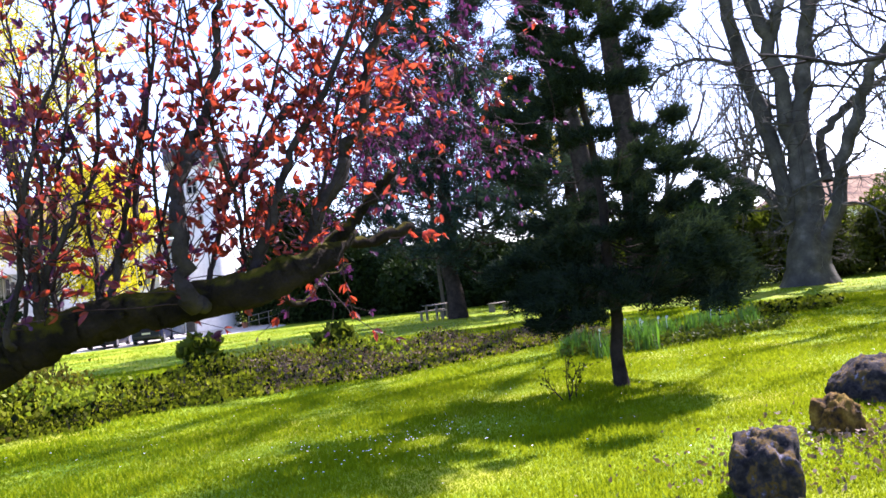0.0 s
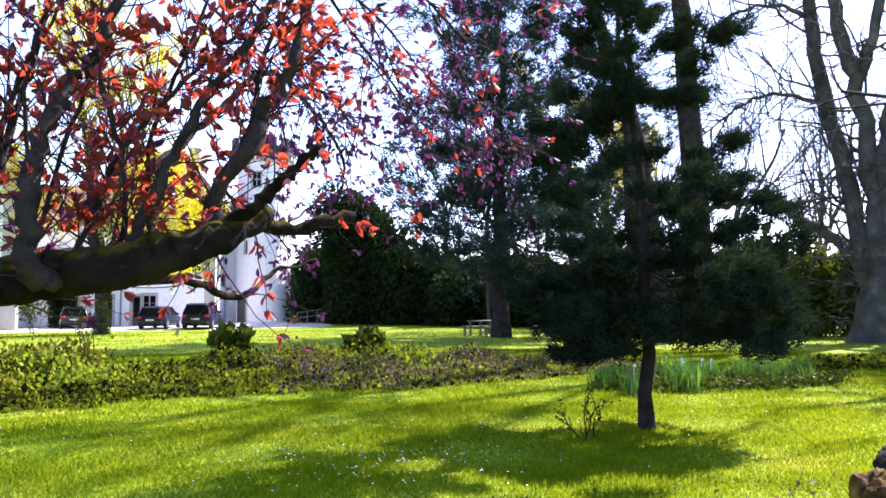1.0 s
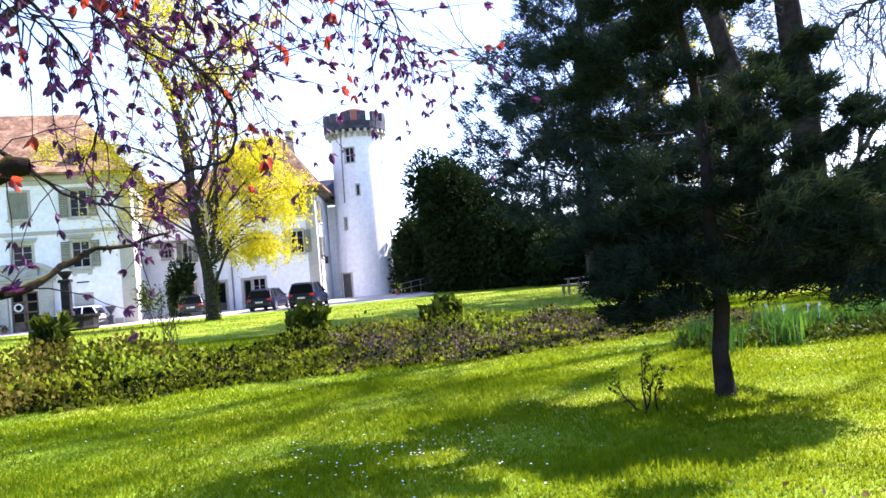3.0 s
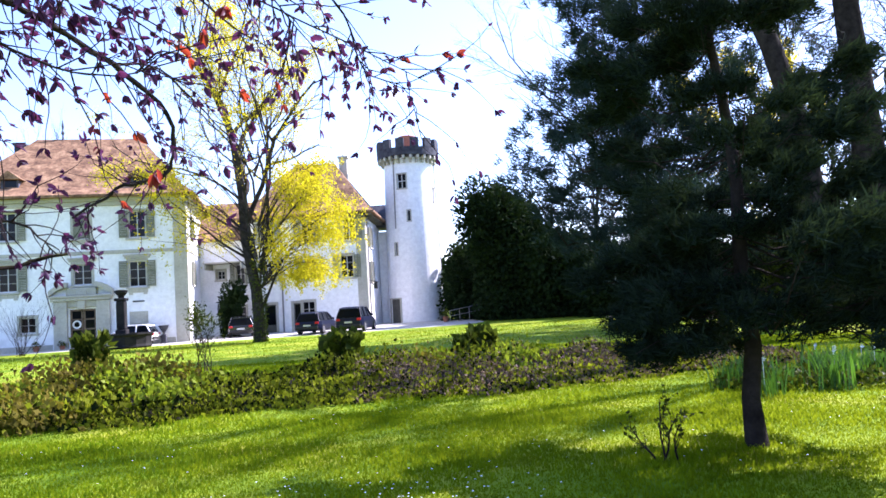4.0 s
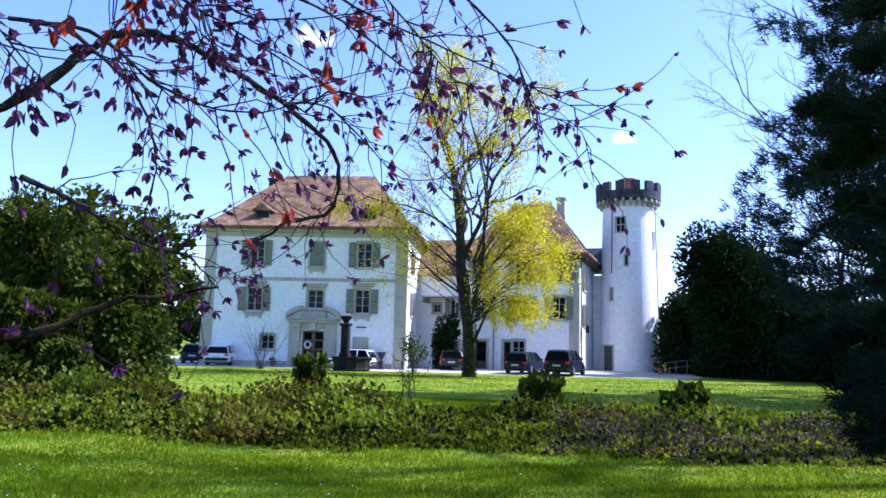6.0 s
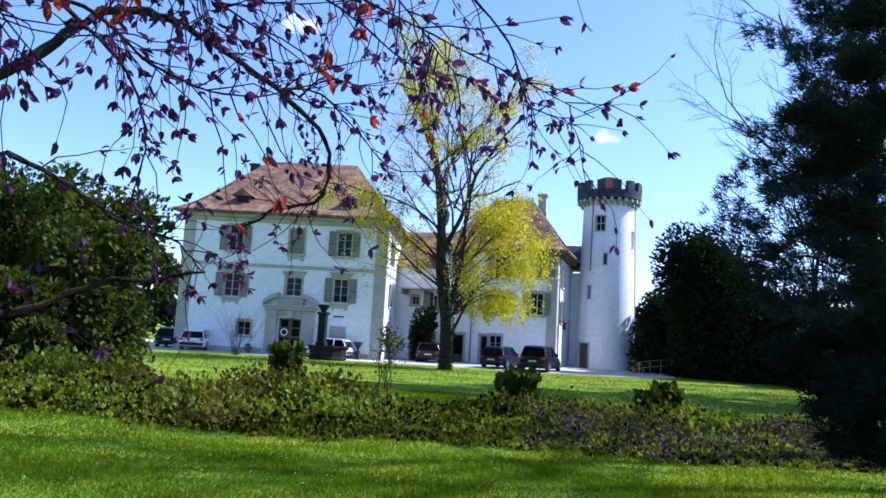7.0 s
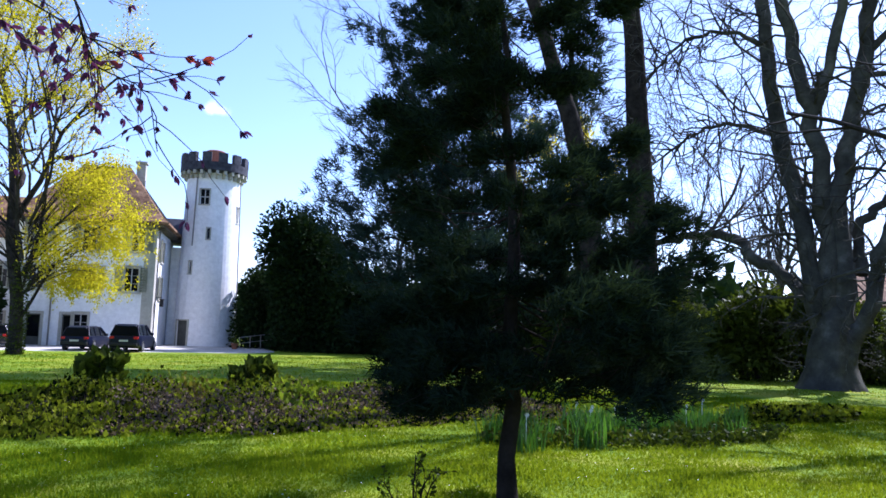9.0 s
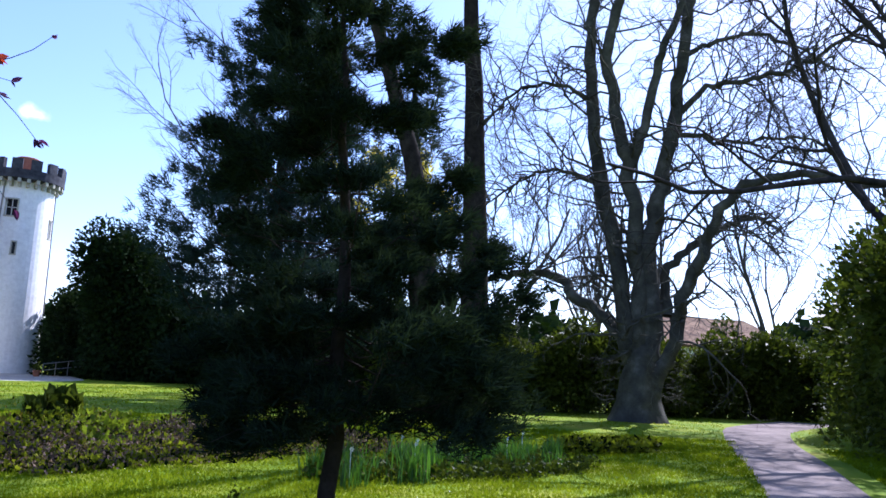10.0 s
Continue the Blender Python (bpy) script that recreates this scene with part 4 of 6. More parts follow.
def tree(name, label, category, x, y, build, bark, group=""):
    root = empty(name, pose(x, y, gz(x, y) - 0.05), label, category, group)
    build(root)
    return root


def conifer(root, rng, height, radius, r0, bark, needle, low=0.35, whorls=26, per=7, tuft=0.11, count=16, width=0.004, lean=(0, 0), droop=0.1, gap=0.0, dens=1.0, power=0.85, clump=0.0, boughs=(), gather=9):
    """Trunk, whorled limbs and needle tufts."""
    trunk = np.array([(lean[0] * s * s, lean[1] * s * s, height * s) for s in np.linspace(0, 1, 14)])
    trunk[1:-1, :2] += rng.normal(size=(12, 2)) * 0.02 * radius
    v, f = tubes([(trunk, r0 * np.linspace(1.0, 0.12, 14) * np.array([1.25] + [1.0] * 13), 14)])
    solid("trunk", v, f, bark, root, smooth=True)
    paths, pl, aw, limbs = [], [], [], []
    for w in range(whorls):
        s = low + (1 - low) * (w + rng.uniform(0, 0.8)) / whorls
        reach = radius * ((1 - s) / (1 - low)) ** power + 0.12
        n = max(3, int(per * (0.6 + 0.4 * rng.random())))
        a0 = rng.uniform(0, 6.28)
        for b in range(n):
            if rng.random() >= gap:
                limbs.append((s, a0 + 2 * math.pi * b / n + rng.uniform(-0.3, 0.3), reach * rng.uniform(0.55, 1.12), 0.28))
    limbs += boughs
    for s, a, R, rise in limbs:
        p0 = np.array([np.interp(s, np.linspace(0, 1, 14), trunk[:, k]) for k in range(3)])
        d = np.array([math.cos(a), math.sin(a), 0])
        pts = np.array([p0 + d * R * t + np.array([0, 0, R * (rise * t * t - droop * math.sin(t * 3.1) + 0.05 * rng.normal())]) for t in np.linspace(0, 1, 6)])
        paths.append((pts, max(0.006, r0 * 0.14 * R / radius) * np.linspace(1, 0.3, 6), 4))
        m = max(4, int(R * 17 * dens))
        if clump:
            # sprays: tufts gathered round a few shoots along the limb
            shoots = []
            for t in np.sqrt(rng.uniform(0.06, 1.0, max(3, int(m / (gather if rise >= 0.25 else 8))))):
                i = min(4, int(t * 5))
                q0 = pts[i] + (pts[i + 1] - pts[i]) * (t * 5 - i)
                side = np.array([-d[1], d[0], 0]) * rng.normal() * 0.22 * R * (1.15 - 0.5 * t)
                q1 = q0 + side + np.array([0, 0, abs(rng.normal()) * 0.06 * R])
                shoots.append((q1, d + side * 1.5 / (R + 0.1) + np.array([0, 0, 0.5])))
                paths.append((np.array([q0 - d * 0.1 * R, q1]), 0.004 + 0.002 * R, 3))
            for k in rng.integers(0, len(shoots), m):
                pl.append(shoots[k][0] + rng.normal(size=3) * clump * np.array([1.2, 1.2, 0.55]))
                aw.append(shoots[k][1])
            continue
        for t in np.sqrt(rng.uniform(0.05, 1, m)):
            i = min(4, int(t * 5))
            q0 = pts[i] + (pts[i + 1] - pts[i]) * (t * 5 - i)
            side = np.array([-d[1], d[0], 0]) * rng.normal() * 0.20 * R * (1.1 - 0.5 * t)
            pl.append(q0 + side + np.array([0, 0, rng.normal() * 0.05 * R]))
            aw.append(d + side * 1.5 / (R + 0.1) + np.array([0, 0, 0.5]))
    v, f = tubes(paths)
    tagged(solid("branchwork", v, f, bark, root), kind="stuff")
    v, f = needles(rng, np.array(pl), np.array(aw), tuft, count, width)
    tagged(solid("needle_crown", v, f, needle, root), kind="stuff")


pine_rng = np.random.default_rng(11)
# long boughs near the foot: drooping ones towards the bed, level ones towards the daffodils
PINE_BOUGHS = [(0.185 + 0.011 * k, 1.9 + (k * 0.77) % 1.9, 0.8 + 0.75 * ((k * 0.37) % 1.0), -0.34 + 0.04 * k) for k in range(13)]
PINE_BOUGHS += [(0.195 + 0.018 * k, -1.1 + (k * 0.61) % 1.7, 1.55 + 0.4 * ((k * 0.43) % 1.0), -0.10 + 0.035 * k) for k in range(9)]
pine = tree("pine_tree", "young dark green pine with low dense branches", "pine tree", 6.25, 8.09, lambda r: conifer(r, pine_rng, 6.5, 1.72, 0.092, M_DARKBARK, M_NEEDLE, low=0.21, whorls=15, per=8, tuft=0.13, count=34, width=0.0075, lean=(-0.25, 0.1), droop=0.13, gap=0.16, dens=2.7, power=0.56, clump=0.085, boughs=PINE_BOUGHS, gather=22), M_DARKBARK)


def cedar(root, seed, height, radius, r0, low, lean=(0, 0), whorls=30, per=7, dens=0.8, gap=0.15):
    conifer(root, np.random.default_rng(seed), height, radius, r0, M_DARKBARK, M_CEDAR, low=low, whorls=whorls, per=per, tuft=0.40, count=20, width=0.024, clump=0.35, lean=lean, droop=0.22, gap=gap, dens=dens, power=0.55)


tree("cedar_tree", "tall blue-green conifer with drooping branches", "conifer", 15.0, 31.0, lambda r: cedar(r, 21, 18.5, 6.3, 0.42, 0.16, whorls=28, dens=0.72, gap=0.30), M_DARKBARK)
tree("cedar_tree", "tall dark conifer with sparse lower branches", "conifer", 21.5, 30.0, lambda r: cedar(r, 22, 18, 4.0, 0.42, 0.30, (-1.0, 0), 16, 4, 0.5, 0.4), M_DARKBARK)
tree("cedar_tree", "dark tall conifer trunk wrapped in ivy", "conifer", 20.0, 23.7, lambda r: cedar(r, 23, 28, 2.4, 0.60, 0.60, (-1.3, 1.0), 12, 5, 0.32, 0.45), M_DARKBARK)
tree("cedar_tree", "leaning conifer with a bare lower trunk", "conifer", 18.3, 23.9, lambda r: cedar(r, 24, 25, 2.4, 0.50, 0.60, (-6.9, 4.2), 12, 5, 0.35, 0.4), M_DARKBARK)


def shrub(name, label, category, x, y, rx, ry, h, mat, seed, n, size, group="", lobes=9, base=0.0, droop=0.2, width=0.55, lump=1.0):
    """A leafy mass: stems and many leaves in uneven lobes."""
    r = np.random.default_rng(seed)
    root = empty(name, pose(x, y, gz(x, y) - 0.03), label, category, group)
    c = np.stack([r.uniform(-0.75, 0.75, lobes) * rx, r.uniform(-0.75, 0.75, lobes) * ry, base + (h - base) * (0.25 + 0.62 * r.random(lobes))], axis=1)
    rad = np.stack([rx * r.uniform(0.32, 0.6, lobes), ry * r.uniform(0.32, 0.6, lobes), (h - base) * r.uniform(0.16, 0.36, lobes)], axis=1)
    rad *= lump
    c[0], rad[0] = (0, 0, base + (h - base) * 0.45), (rx * 0.85 * lump, ry * 0.85 * lump, (h - base) * 0.5 * lump)
    paths = []
    for k in range(lobes):
        paths.append((smoothed([(c[k, 0] * 0.25, c[k, 1] * 0.25, 0), c[k] * np.array([0.6, 0.6, 0.6]), c[k]], 3), np.linspace(0.02 + 0.012 * h, 0.01, 7), 5))
    v, f = tubes(paths)
    tagged(solid("stem_mass", v, f, M_BARK, root), kind="stuff")
    pick = r.choice(lobes, n, p=rad.prod(1) ** (2 / 3) / (rad.prod(1) ** (2 / 3)).sum())
    d = unit(r.normal(size=(n, 3)))
    p = c[pick] + d * rad[pick] * (r.uniform(0.55, 1.08, n) ** 0.6)[:, None]
    low = int(n * 0.2) if base == 0 else 0
    a, s = r.uniform(0, 6.28, low), np.sqrt(r.random(low))
    p[:low] = np.stack([np.cos(a) * s * rx * 0.95, np.sin(a) * s * ry * 0.95, r.random(low) * h * 0.4], axis=1)
    p[:, 2] = np.maximum(p[:, 2], 0.04 + 0.1 * r.random(n))
    v, f = leaves(r, p, size, width, along=d + np.array([0, 0, 0.3]), droop=droop)
    # coarse inner leaves close the mass
    m = n // 9
    q = c[pick[:m]] + d[:m] * rad[pick[:m]] * r.uniform(0.1, 0.62, m)[:, None]
    q[:, 2] = np.maximum(q[:, 2], 0.2 * size)
    v2, f2 = leaves(r, q, size * 2.3, 0.8, along=d[:m] + np.array([0, 0, 0.3]), droop=droop)
    f = list(f) + [np.asarray(k) + len(v) for k in f2] if isinstance(f, list) else np.concatenate([f, f2 + len(v)])
    v = np.concatenate([v, v2])
    tagged(solid("leaf_crown", v, f, mat, root), kind="stuff")
    return root


def broadleaf(root, seed, height, r0, bark, leaf, leaf_size, kids, levels, stems, leaf_part=1.0, angle=0.7, lift=0.06, wander=0.16, spread=0.10, start=0.0, twig=None, per_tip=3, ivy=False, shrink=0.55, low_kids=0):
    """Bare or thinly leaved tree: stems = list of (way, length, radius, foot)."""
    r = np.random.default_rng(seed)
    paths, tips = [], []
    for way, length, rad, foot in stems:
        own = []
        branch(r, foot, way, length, rad, levels, own, tips, kids, angle, lift, wander, shrink)
        v, f = tubes(own[:1])
        solid("trunk" if not paths else "limb", v, f, bark, root, smooth=True)
        paths += own[1:] if paths else own[1:] or own
    v, f = tubes(paths)
    tagged(solid("branchwork", v, f, twig or bark, root), kind="stuff")
    if leaf:
        p = np.array([t[0] for t in tips])
        d = np.array([t[1] for t in tips])
        keep = r.random(len(p)) < leaf_part
        p, d = np.repeat(p[keep], per_tip, axis=0), np.repeat(d[keep], per_tip, axis=0)
        p = p + r.normal(size=p.shape) * spread
        v, f = leaves(r, p, leaf_size, 0.6, along=d, droop=0.4)
        tagged(solid("leaf_crown", v, f, leaf, root), kind="stuff")


# yellow-green tree before the wing
YX, YY = -2.75, 46.5
YELLOW = [((0.0, 0, 1), 22.0, 0.36, (0, 0, 0)), ((0.26, 0.05, 1), 15.5, 0.13, (0.05, 0, 4.2)), ((-0.30, -0.05, 1), 14.0, 0.12, (-0.05, 0, 5.0)), ((0.62, 0.1, 1), 7.5, 0.09, (0.1, 0, 1.9)), ((-0.85, 0.2, 0.6), 6.5, 0.09, (-0.1, 0, 4.8)), ((0.60, -0.2, 0.9), 10.5, 0.09, (0.1, 0, 7.0)), ((-0.58, 0.2, 0.9), 9.5, 0.08, (0, 0, 7.6)), ((0.6, 0.3, 0.9), 8.5, 0.07, (0, 0, 10.0)), ((-0.55, -0.3, 0.9), 8.0, 0.06, (0, 0, 11.0)), ((0.8, -0.2, 0.35), 5.5, 0.07, (0, 0, 5.6)), ((-0.9, -0.2, 0.35), 6.2, 0.06, (0, 0, 6.4)), ((0.5, 0.2, 0.9), 6.5, 0.05, (0, 0, 13.5)), ((-0.5, 0.1, 0.9), 6.0, 0.05, (0, 0, 14.5)), ((0.1, -0.5, 0.9), 9.0, 0.07, (0, 0, 8.5)), ((-0.1, 0.5, 0.9), 8.0, 0.06, (0, 0, 12.0))]
tree("spring_tree", "slender tree with fresh yellow-green spring leaves", "tree", YX, YY, lambda r: broadleaf(r, 31, 17, 0.42, M_BARK, M_SPRING, 0.12, (5, 7, 7), 3, YELLOW, 0.5, 0.75, 0.03, 0.15, 0.26, per_tip=3, shrink=0.40), M_BARK)
ivy_rng = np.random.default_rng(33)
a, zz = ivy_rng.uniform(0, 6.28, 1500), ivy_rng.random(1500) ** 1.4 * 5.0
p = np.stack([np.cos(a) * 0.38, np.sin(a) * 0.38, zz], axis=1) + ivy_rng.normal(size=(1500, 3)) * 0.05
v, f = leaves(ivy_rng, p, 0.12, 0.8)
tagged(solid("trunk_ivy", v, f, M_LAUREL, bpy.data.objects["spring_tree"], "dark ivy round the lower trunk"), kind="stuff")
# its drooping sprays of denser young leaf, on limbs that reach out low
spring = bpy.data.objects["spring_tree"]
spray_rng = np.random.default_rng(32)
for n in range(58):
    side = 1 if n < 38 else -1
    if side > 0:
        z = spray_rng.uniform(4.0, 11.0)
        c = np.array([2.9 + spray_rng.uniform(-2.4, 2.5) * (1.15 - 0.12 * abs(z - 7.2)), spray_rng.uniform(-1.8, 1.8), z])
    else:
        c = np.array([spray_rng.uniform(-6.4, -1.0), spray_rng.uniform(-1.2, 1.2), spray_rng.uniform(6.0, 12.5)])
    foot = np.array([0.1 * side, 0, max(3.2, c[2] * 0.62)])
    line = smoothed([foot, foot * 0.45 + c * 0.55 + np.array([0, 0, 0.9]), c + np.array([0, 0, 0.35])], 5)
    v, f = tubes([(line, np.linspace(0.034, 0.008, len(line)), 6)])
    solid("limb", v, f, M_BARK, spring, smooth=True)
    # hanging strings of leaf under each limb end
    p = []
    for _ in range(32 if side > 0 else 9):
        top = c + spray_rng.normal(size=3) * np.array([0.55, 0.55, 0.35])
        m = spray_rng.integers(8, 20) if side > 0 else spray_rng.integers(4, 11)
        drop = spray_rng.uniform(0.5, 1.2)
        p.append(top + np.stack([spray_rng.normal(size=m) * 0.09, spray_rng.normal(size=m) * 0.09, -drop * spray_rng.random(m)], axis=1))
    v, f = leaves(spray_rng, np.concatenate(p), 0.135, 0.6, droop=0.8)
    tagged(solid("leaf_spray", v, f, M_SPRING, spring), kind="stuff")

# big plane tree with several stems
PX, PY = 25.6, 20.4


PLANE = [
    (0.52, [(-0.2, 0.2, 2.3), (-0.5, 0.6, 6.0), (-0.8, 1.3, 9.2), (-0.9, 1.8, 12.9), (-0.8, 2.1, 16.1), (-0.4, 2.0, 19.4), (0.1, 1.7, 23.8), (0.4, 1.9, 29.8)]),
    (0.50, [(0.0, -0.0, 2.7), (-0.3, 0.0, 7.1), (-0.6, 0.2, 10.0), (-1.0, 0.6, 12.8), (-1.3, 0.6, 15.4), (-1.0, -0.1, 17.7), (-0.9, -0.5, 22.9), (-1.0, -1.2, 27.7)]),
    (0.55, [(0.2, -0.3, 2.7), (0.2, -0.2, 6.9), (0.6, -0.5, 9.2), (1.0, -0.8, 11.8), (1.3, -1.0, 14.7), (1.5, -1.2, 17.2), (1.9, -1.5, 21.8), (2.0, -1.2, 28.8)]),
    (0.30, [(-0.5, 0.1, 10.0), (-0.3, -0.4, 11.6), (-0.2, -1.0, 14.0), (-0.0, -1.6, 15.5), (0.3, -2.4, 18.4), (0.9, -3.8, 23.0)]),
    (0.40, [(0.5, -1.1, 2.7), (0.5, -1.6, 4.6), (0.5, -2.4, 6.3), (0.5, -3.2, 7.8), (0.6, -4.2, 8.6), (0.9, -5.7, 8.8), (1.2, -7.4, 8.3), (1.3, -9.0, 7.5)]),
    (0.26, [(1.0, -0.5, 4.1), (1.5, -0.3, 6.1), (2.2, -0.7, 6.9), (3.2, -1.6, 7.8), (4.2, -2.4, 8.2), (4.9, -3.4, 7.4)]),
    (0.42, [(0.1, 0.2, 2.7), (-0.2, 1.2, 3.7), (-0.8, 2.7, 4.9), (-1.1, 4.1, 5.9), (-1.5, 5.3, 5.9), (-2.3, 6.7, 5.7), (-3.2, 8.4, 5.0)]),
    (0.13, [(-0.8, 1.2, 9.2), (-1.5, 2.1, 9.8), (-2.4, 3.1, 9.9), (-3.4, 4.0, 9.2), (-4.4, 4.6, 8.2)]),
    (0.12, [(-0.9, 1.8, 12.9), (-1.9, 2.4, 13.6), (-3.2, 3.1, 13.4), (-4.5, 3.6, 12.3), (-5.4, 3.8, 11.0)]),
    (0.16, [(1.0, -0.8, 12.0), (1.6, -2.2, 13.2), (2.0, -3.6, 13.1), (2.4, -5.4, 13.3), (2.8, -7.2, 14.1), (2.8, -8.7, 14.6)]),
    (0.14, [(1.3, -1.0, 14.7), (2.4, -1.9, 15.4), (3.6, -3.0, 15.7), (4.7, -4.2, 14.9), (5.8, -5.4, 13.4)]),
    (0.14, [(-0.4, 2.0, 19.4), (-1.8, 2.8, 20.8), (-3.6, 3.7, 21.6), (-5.9, 4.8, 21.4)]),
    (0.15, [(0.5, -0.3, 11.1), (1.9, -1.2, 11.4), (3.0, -2.0, 11.2), (4.3, -3.4, 11.4), (5.6, -5.0, 11.1)]),
]


def plane_tree(root):
    r = np.random.default_rng(41)
    v, f = tubes([(np.array([(0.03 * z, -0.05 * z, z) for z in np.linspace(-0.3, 3.2, 24)]), np.interp(np.linspace(-0.3, 3.2, 24), [-0.3, 0.1, 0.5, 1.2, 1.9, 2.6, 3.2], [1.4, 1.08, 0.9, 0.82, 0.72, 0.5, 0.1]), 48)])
    v = v + np.array([noise.noise(Vector((p[0] * 1.1, p[1] * 1.1, p[2] * 0.35))) + 0.35 * noise.noise(Vector(p) * 3.0) for p in v])[:, None] * unit(v * np.array([1, 1, 0])) * 0.22
    solid("bole", v, f, M_PLANEBARK, root, "thick grey-brown bole", True)
    paths, tips = [], []
    for n, (rad, pts) in enumerate(PLANE):
        if pts[0][2] < 3.0:
            pts = [(pts[0][0] * 0.3, pts[0][1] * 0.3, 0.8), (pts[0][0] * 0.55, pts[0][1] * 0.55, 1.7)] + list(pts)
        line = smoothed(pts, 5)[1 if rad < 0.2 else 0:]
        line[2:-1] += r.normal(size=(len(line) - 3, 3)) * 0.06
        radii = 0.74 * rad * np.interp(np.linspace(0, 1, len(line)), [0, 0.12, 0.8, 1], [1.2, 1.0, 0.5, 0.14]) * (1 + 0.05 * r.normal(size=len(line)))
        v, f = tubes([(line, radii, 12 if rad > 0.2 else 7)])
        solid("limb", v, f, M_PLANEBARK, root, smooth=True)
        for i in range(4 if rad < 0.2 else 11, len(line) - 1):
            for _ in range(3 if rad < 0.2 else 2 if rad < 0.3 else 1):
                way = unit(line[i + 1] - line[i])
                out = unit(np.cross(way, r.normal(size=3)))
                d = unit(way * 0.4 + out + np.array([0, 0, 0.1]))
                branch(r, line[i], d, r.uniform(2.0, 4.6), max(0.035, radii[i] * 0.22), 2, paths, tips, (6, 5), 0.85, 0.0, 0.30, 0.5, (5, 5, 4, 3))
    # spreading upper crown
    for _ in range(16):
        n = r.integers(0, 4)
        line = smoothed(PLANE[n][1], 5)
        i = r.integers(int(len(line) * 0.78), len(line) - 1)
        a = r.uniform(2.4, 5.6)
        branch(r, line[i], (math.cos(a), math.sin(a), 0.55), r.uniform(5.0, 8.5), r.uniform(0.06, 0.11), 3, paths, tips, (4, 5, 6), 0.7, 0.02, 0.2)
    # weak shoots round the bole
    for _ in range(60):
        a = r.uniform(0, 6.28)
        branch(r, (1.0 * math.cos(a), 1.0 * math.sin(a), r.uniform(0.8, 2.8)), (math.cos(a), math.sin(a), -0.1), r.uniform(0.6, 1.4), 0.012, 1, paths, tips, (5,), 0.7, -0.02, 0.25)
    v, f = tubes(paths)
    tagged(solid("branchwork", v, f, M_PLANEBARK, root), kind="stuff")


tree("plane_tree", "huge old leafless plane tree with several stems", "tree", PX, PY, plane_tree, M_PLANEBARK)

# leafless trees in the distance
bare_rng = np.random.default_rng(51)
for n, (x, y, h) in enumerate([(30, 44, 15), (35, 40, 14), (40, 36, 13), (45, 33, 15), (50, 29, 14), (27, 50, 17), (55, 24, 13), (22, 56, 16), (38, 50, 16), (46, 42, 14), (58, 17, 14), (47, 20, 13)]):
    tree("bare_tree", "leafless tree with fine upright twigs", "tree", x, y, lambda r: broadleaf(r, 60 + n, h, 0.2, M_GREYTWIG, None, 0, (6, 7, 6), 3, [((0.05 * bare_rng.normal(), 0.05 * bare_rng.normal(), 1), h, 0.20, (0, 0, 0)), ((0.3 * bare_rng.normal(), 0.2, 1), h * 0.7, 0.13, (0, 0, 1.5))], angle=0.6, lift=0.1, wander=0.13), M_GREYTWIG, "leafless trees beyond the hedge")
for x, y, h in ((-29, 84, 17), (-25, 86, 15)):
    tree("bare_tree", "pale leafless poplar behind the manor roof", "tree", x, y, lambda r: broadleaf(r, 90 + int(h), h, 0.2, M_GREYTWIG, None, 0, (7, 8, 8), 3, [((0, 0, 1), h, 0.2, (0, 0, 0))], angle=0.4, lift=0.15), M_GREYTWIG, "poplars behind the manor")
# twiggy bare tree left of the conifers
tree("bare_tree", "leafless tree with fine blue-grey twigs among conifers", "tree", 16.9, 36.5, lambda r: broadleaf(r, 95, 17, 0.12, M_GREYTWIG, None, 0, (8, 9, 9), 3, [((-0.06, 0, 1), 19, 0.10, (0, 0, 0)), ((-0.12, 0, 1), 15, 0.075, (0, 0, 3)), ((0.1, 0, 1), 16, 0.075, (0, 0, 4)), ((-0.1, 0.1, 1), 12, 0.06, (0, 0, 6))], angle=0.6, lift=0.03, wander=0.15, shrink=0.36), M_GREYTWIG)
# a second tree in young leaf, far behind the tall trunks
tree("spring_tree", "distant tree in yellow-green young leaf behind the trunks", "tree", 28.4, 38.8, lambda r: broadleaf(r, 96, 16, 0.2, M_BARK, M_SPRING, 0.16, (5, 6, 6), 3, [((0, 0, 1), 16.5, 0.2, (0, 0, 0)), ((0.2, 0.1, 1), 9, 0.1, (0, 0, 5)), ((-0.2, 0.1, 1), 9, 0.1, (0, 0, 6))], 0.9, 0.6, 0.06, 0.14, 0.3, per_tip=4, shrink=0.32), M_BARK)

# dark evergreens by the tower and along the wood edge
shrub("yew_tree", "large dark rounded yew beside the tower", "yew", 15.6, 58.5, 3.5, 3.3, 9.9, M_YEW, 71, 26000, 0.34, lobes=14)
for n, (x, y, rx, ry, h) in enumerate([(18.6, 56.0, 3.3, 3.0, 7.6), (21.8, 52.5, 3.2, 3.0, 5.2), (24.6, 48.0, 3.0, 3.2, 4.6), (26.6, 43.0, 2.8, 3.2, 4.2), (28.0, 38.0, 2.8, 3.2, 3.8), (23.5, 35.5, 2.4, 2.2, 3.2), (13.0, 64, 3.0, 3, 6), (16.5, 62.5, 3.5, 3, 6), (21, 59, 3.5, 3, 5), (25, 54.5, 3.5, 3, 4.6), (29, 48.5, 3.5, 3, 4.2)]):
    shrub("evergreen_shrub", "dark evergreen bush at the wood edge", "shrub", x, y, rx, ry, h, M_YEW, 72 + n, 11000, 0.32, "evergreens at the wood edge", lobes=11)

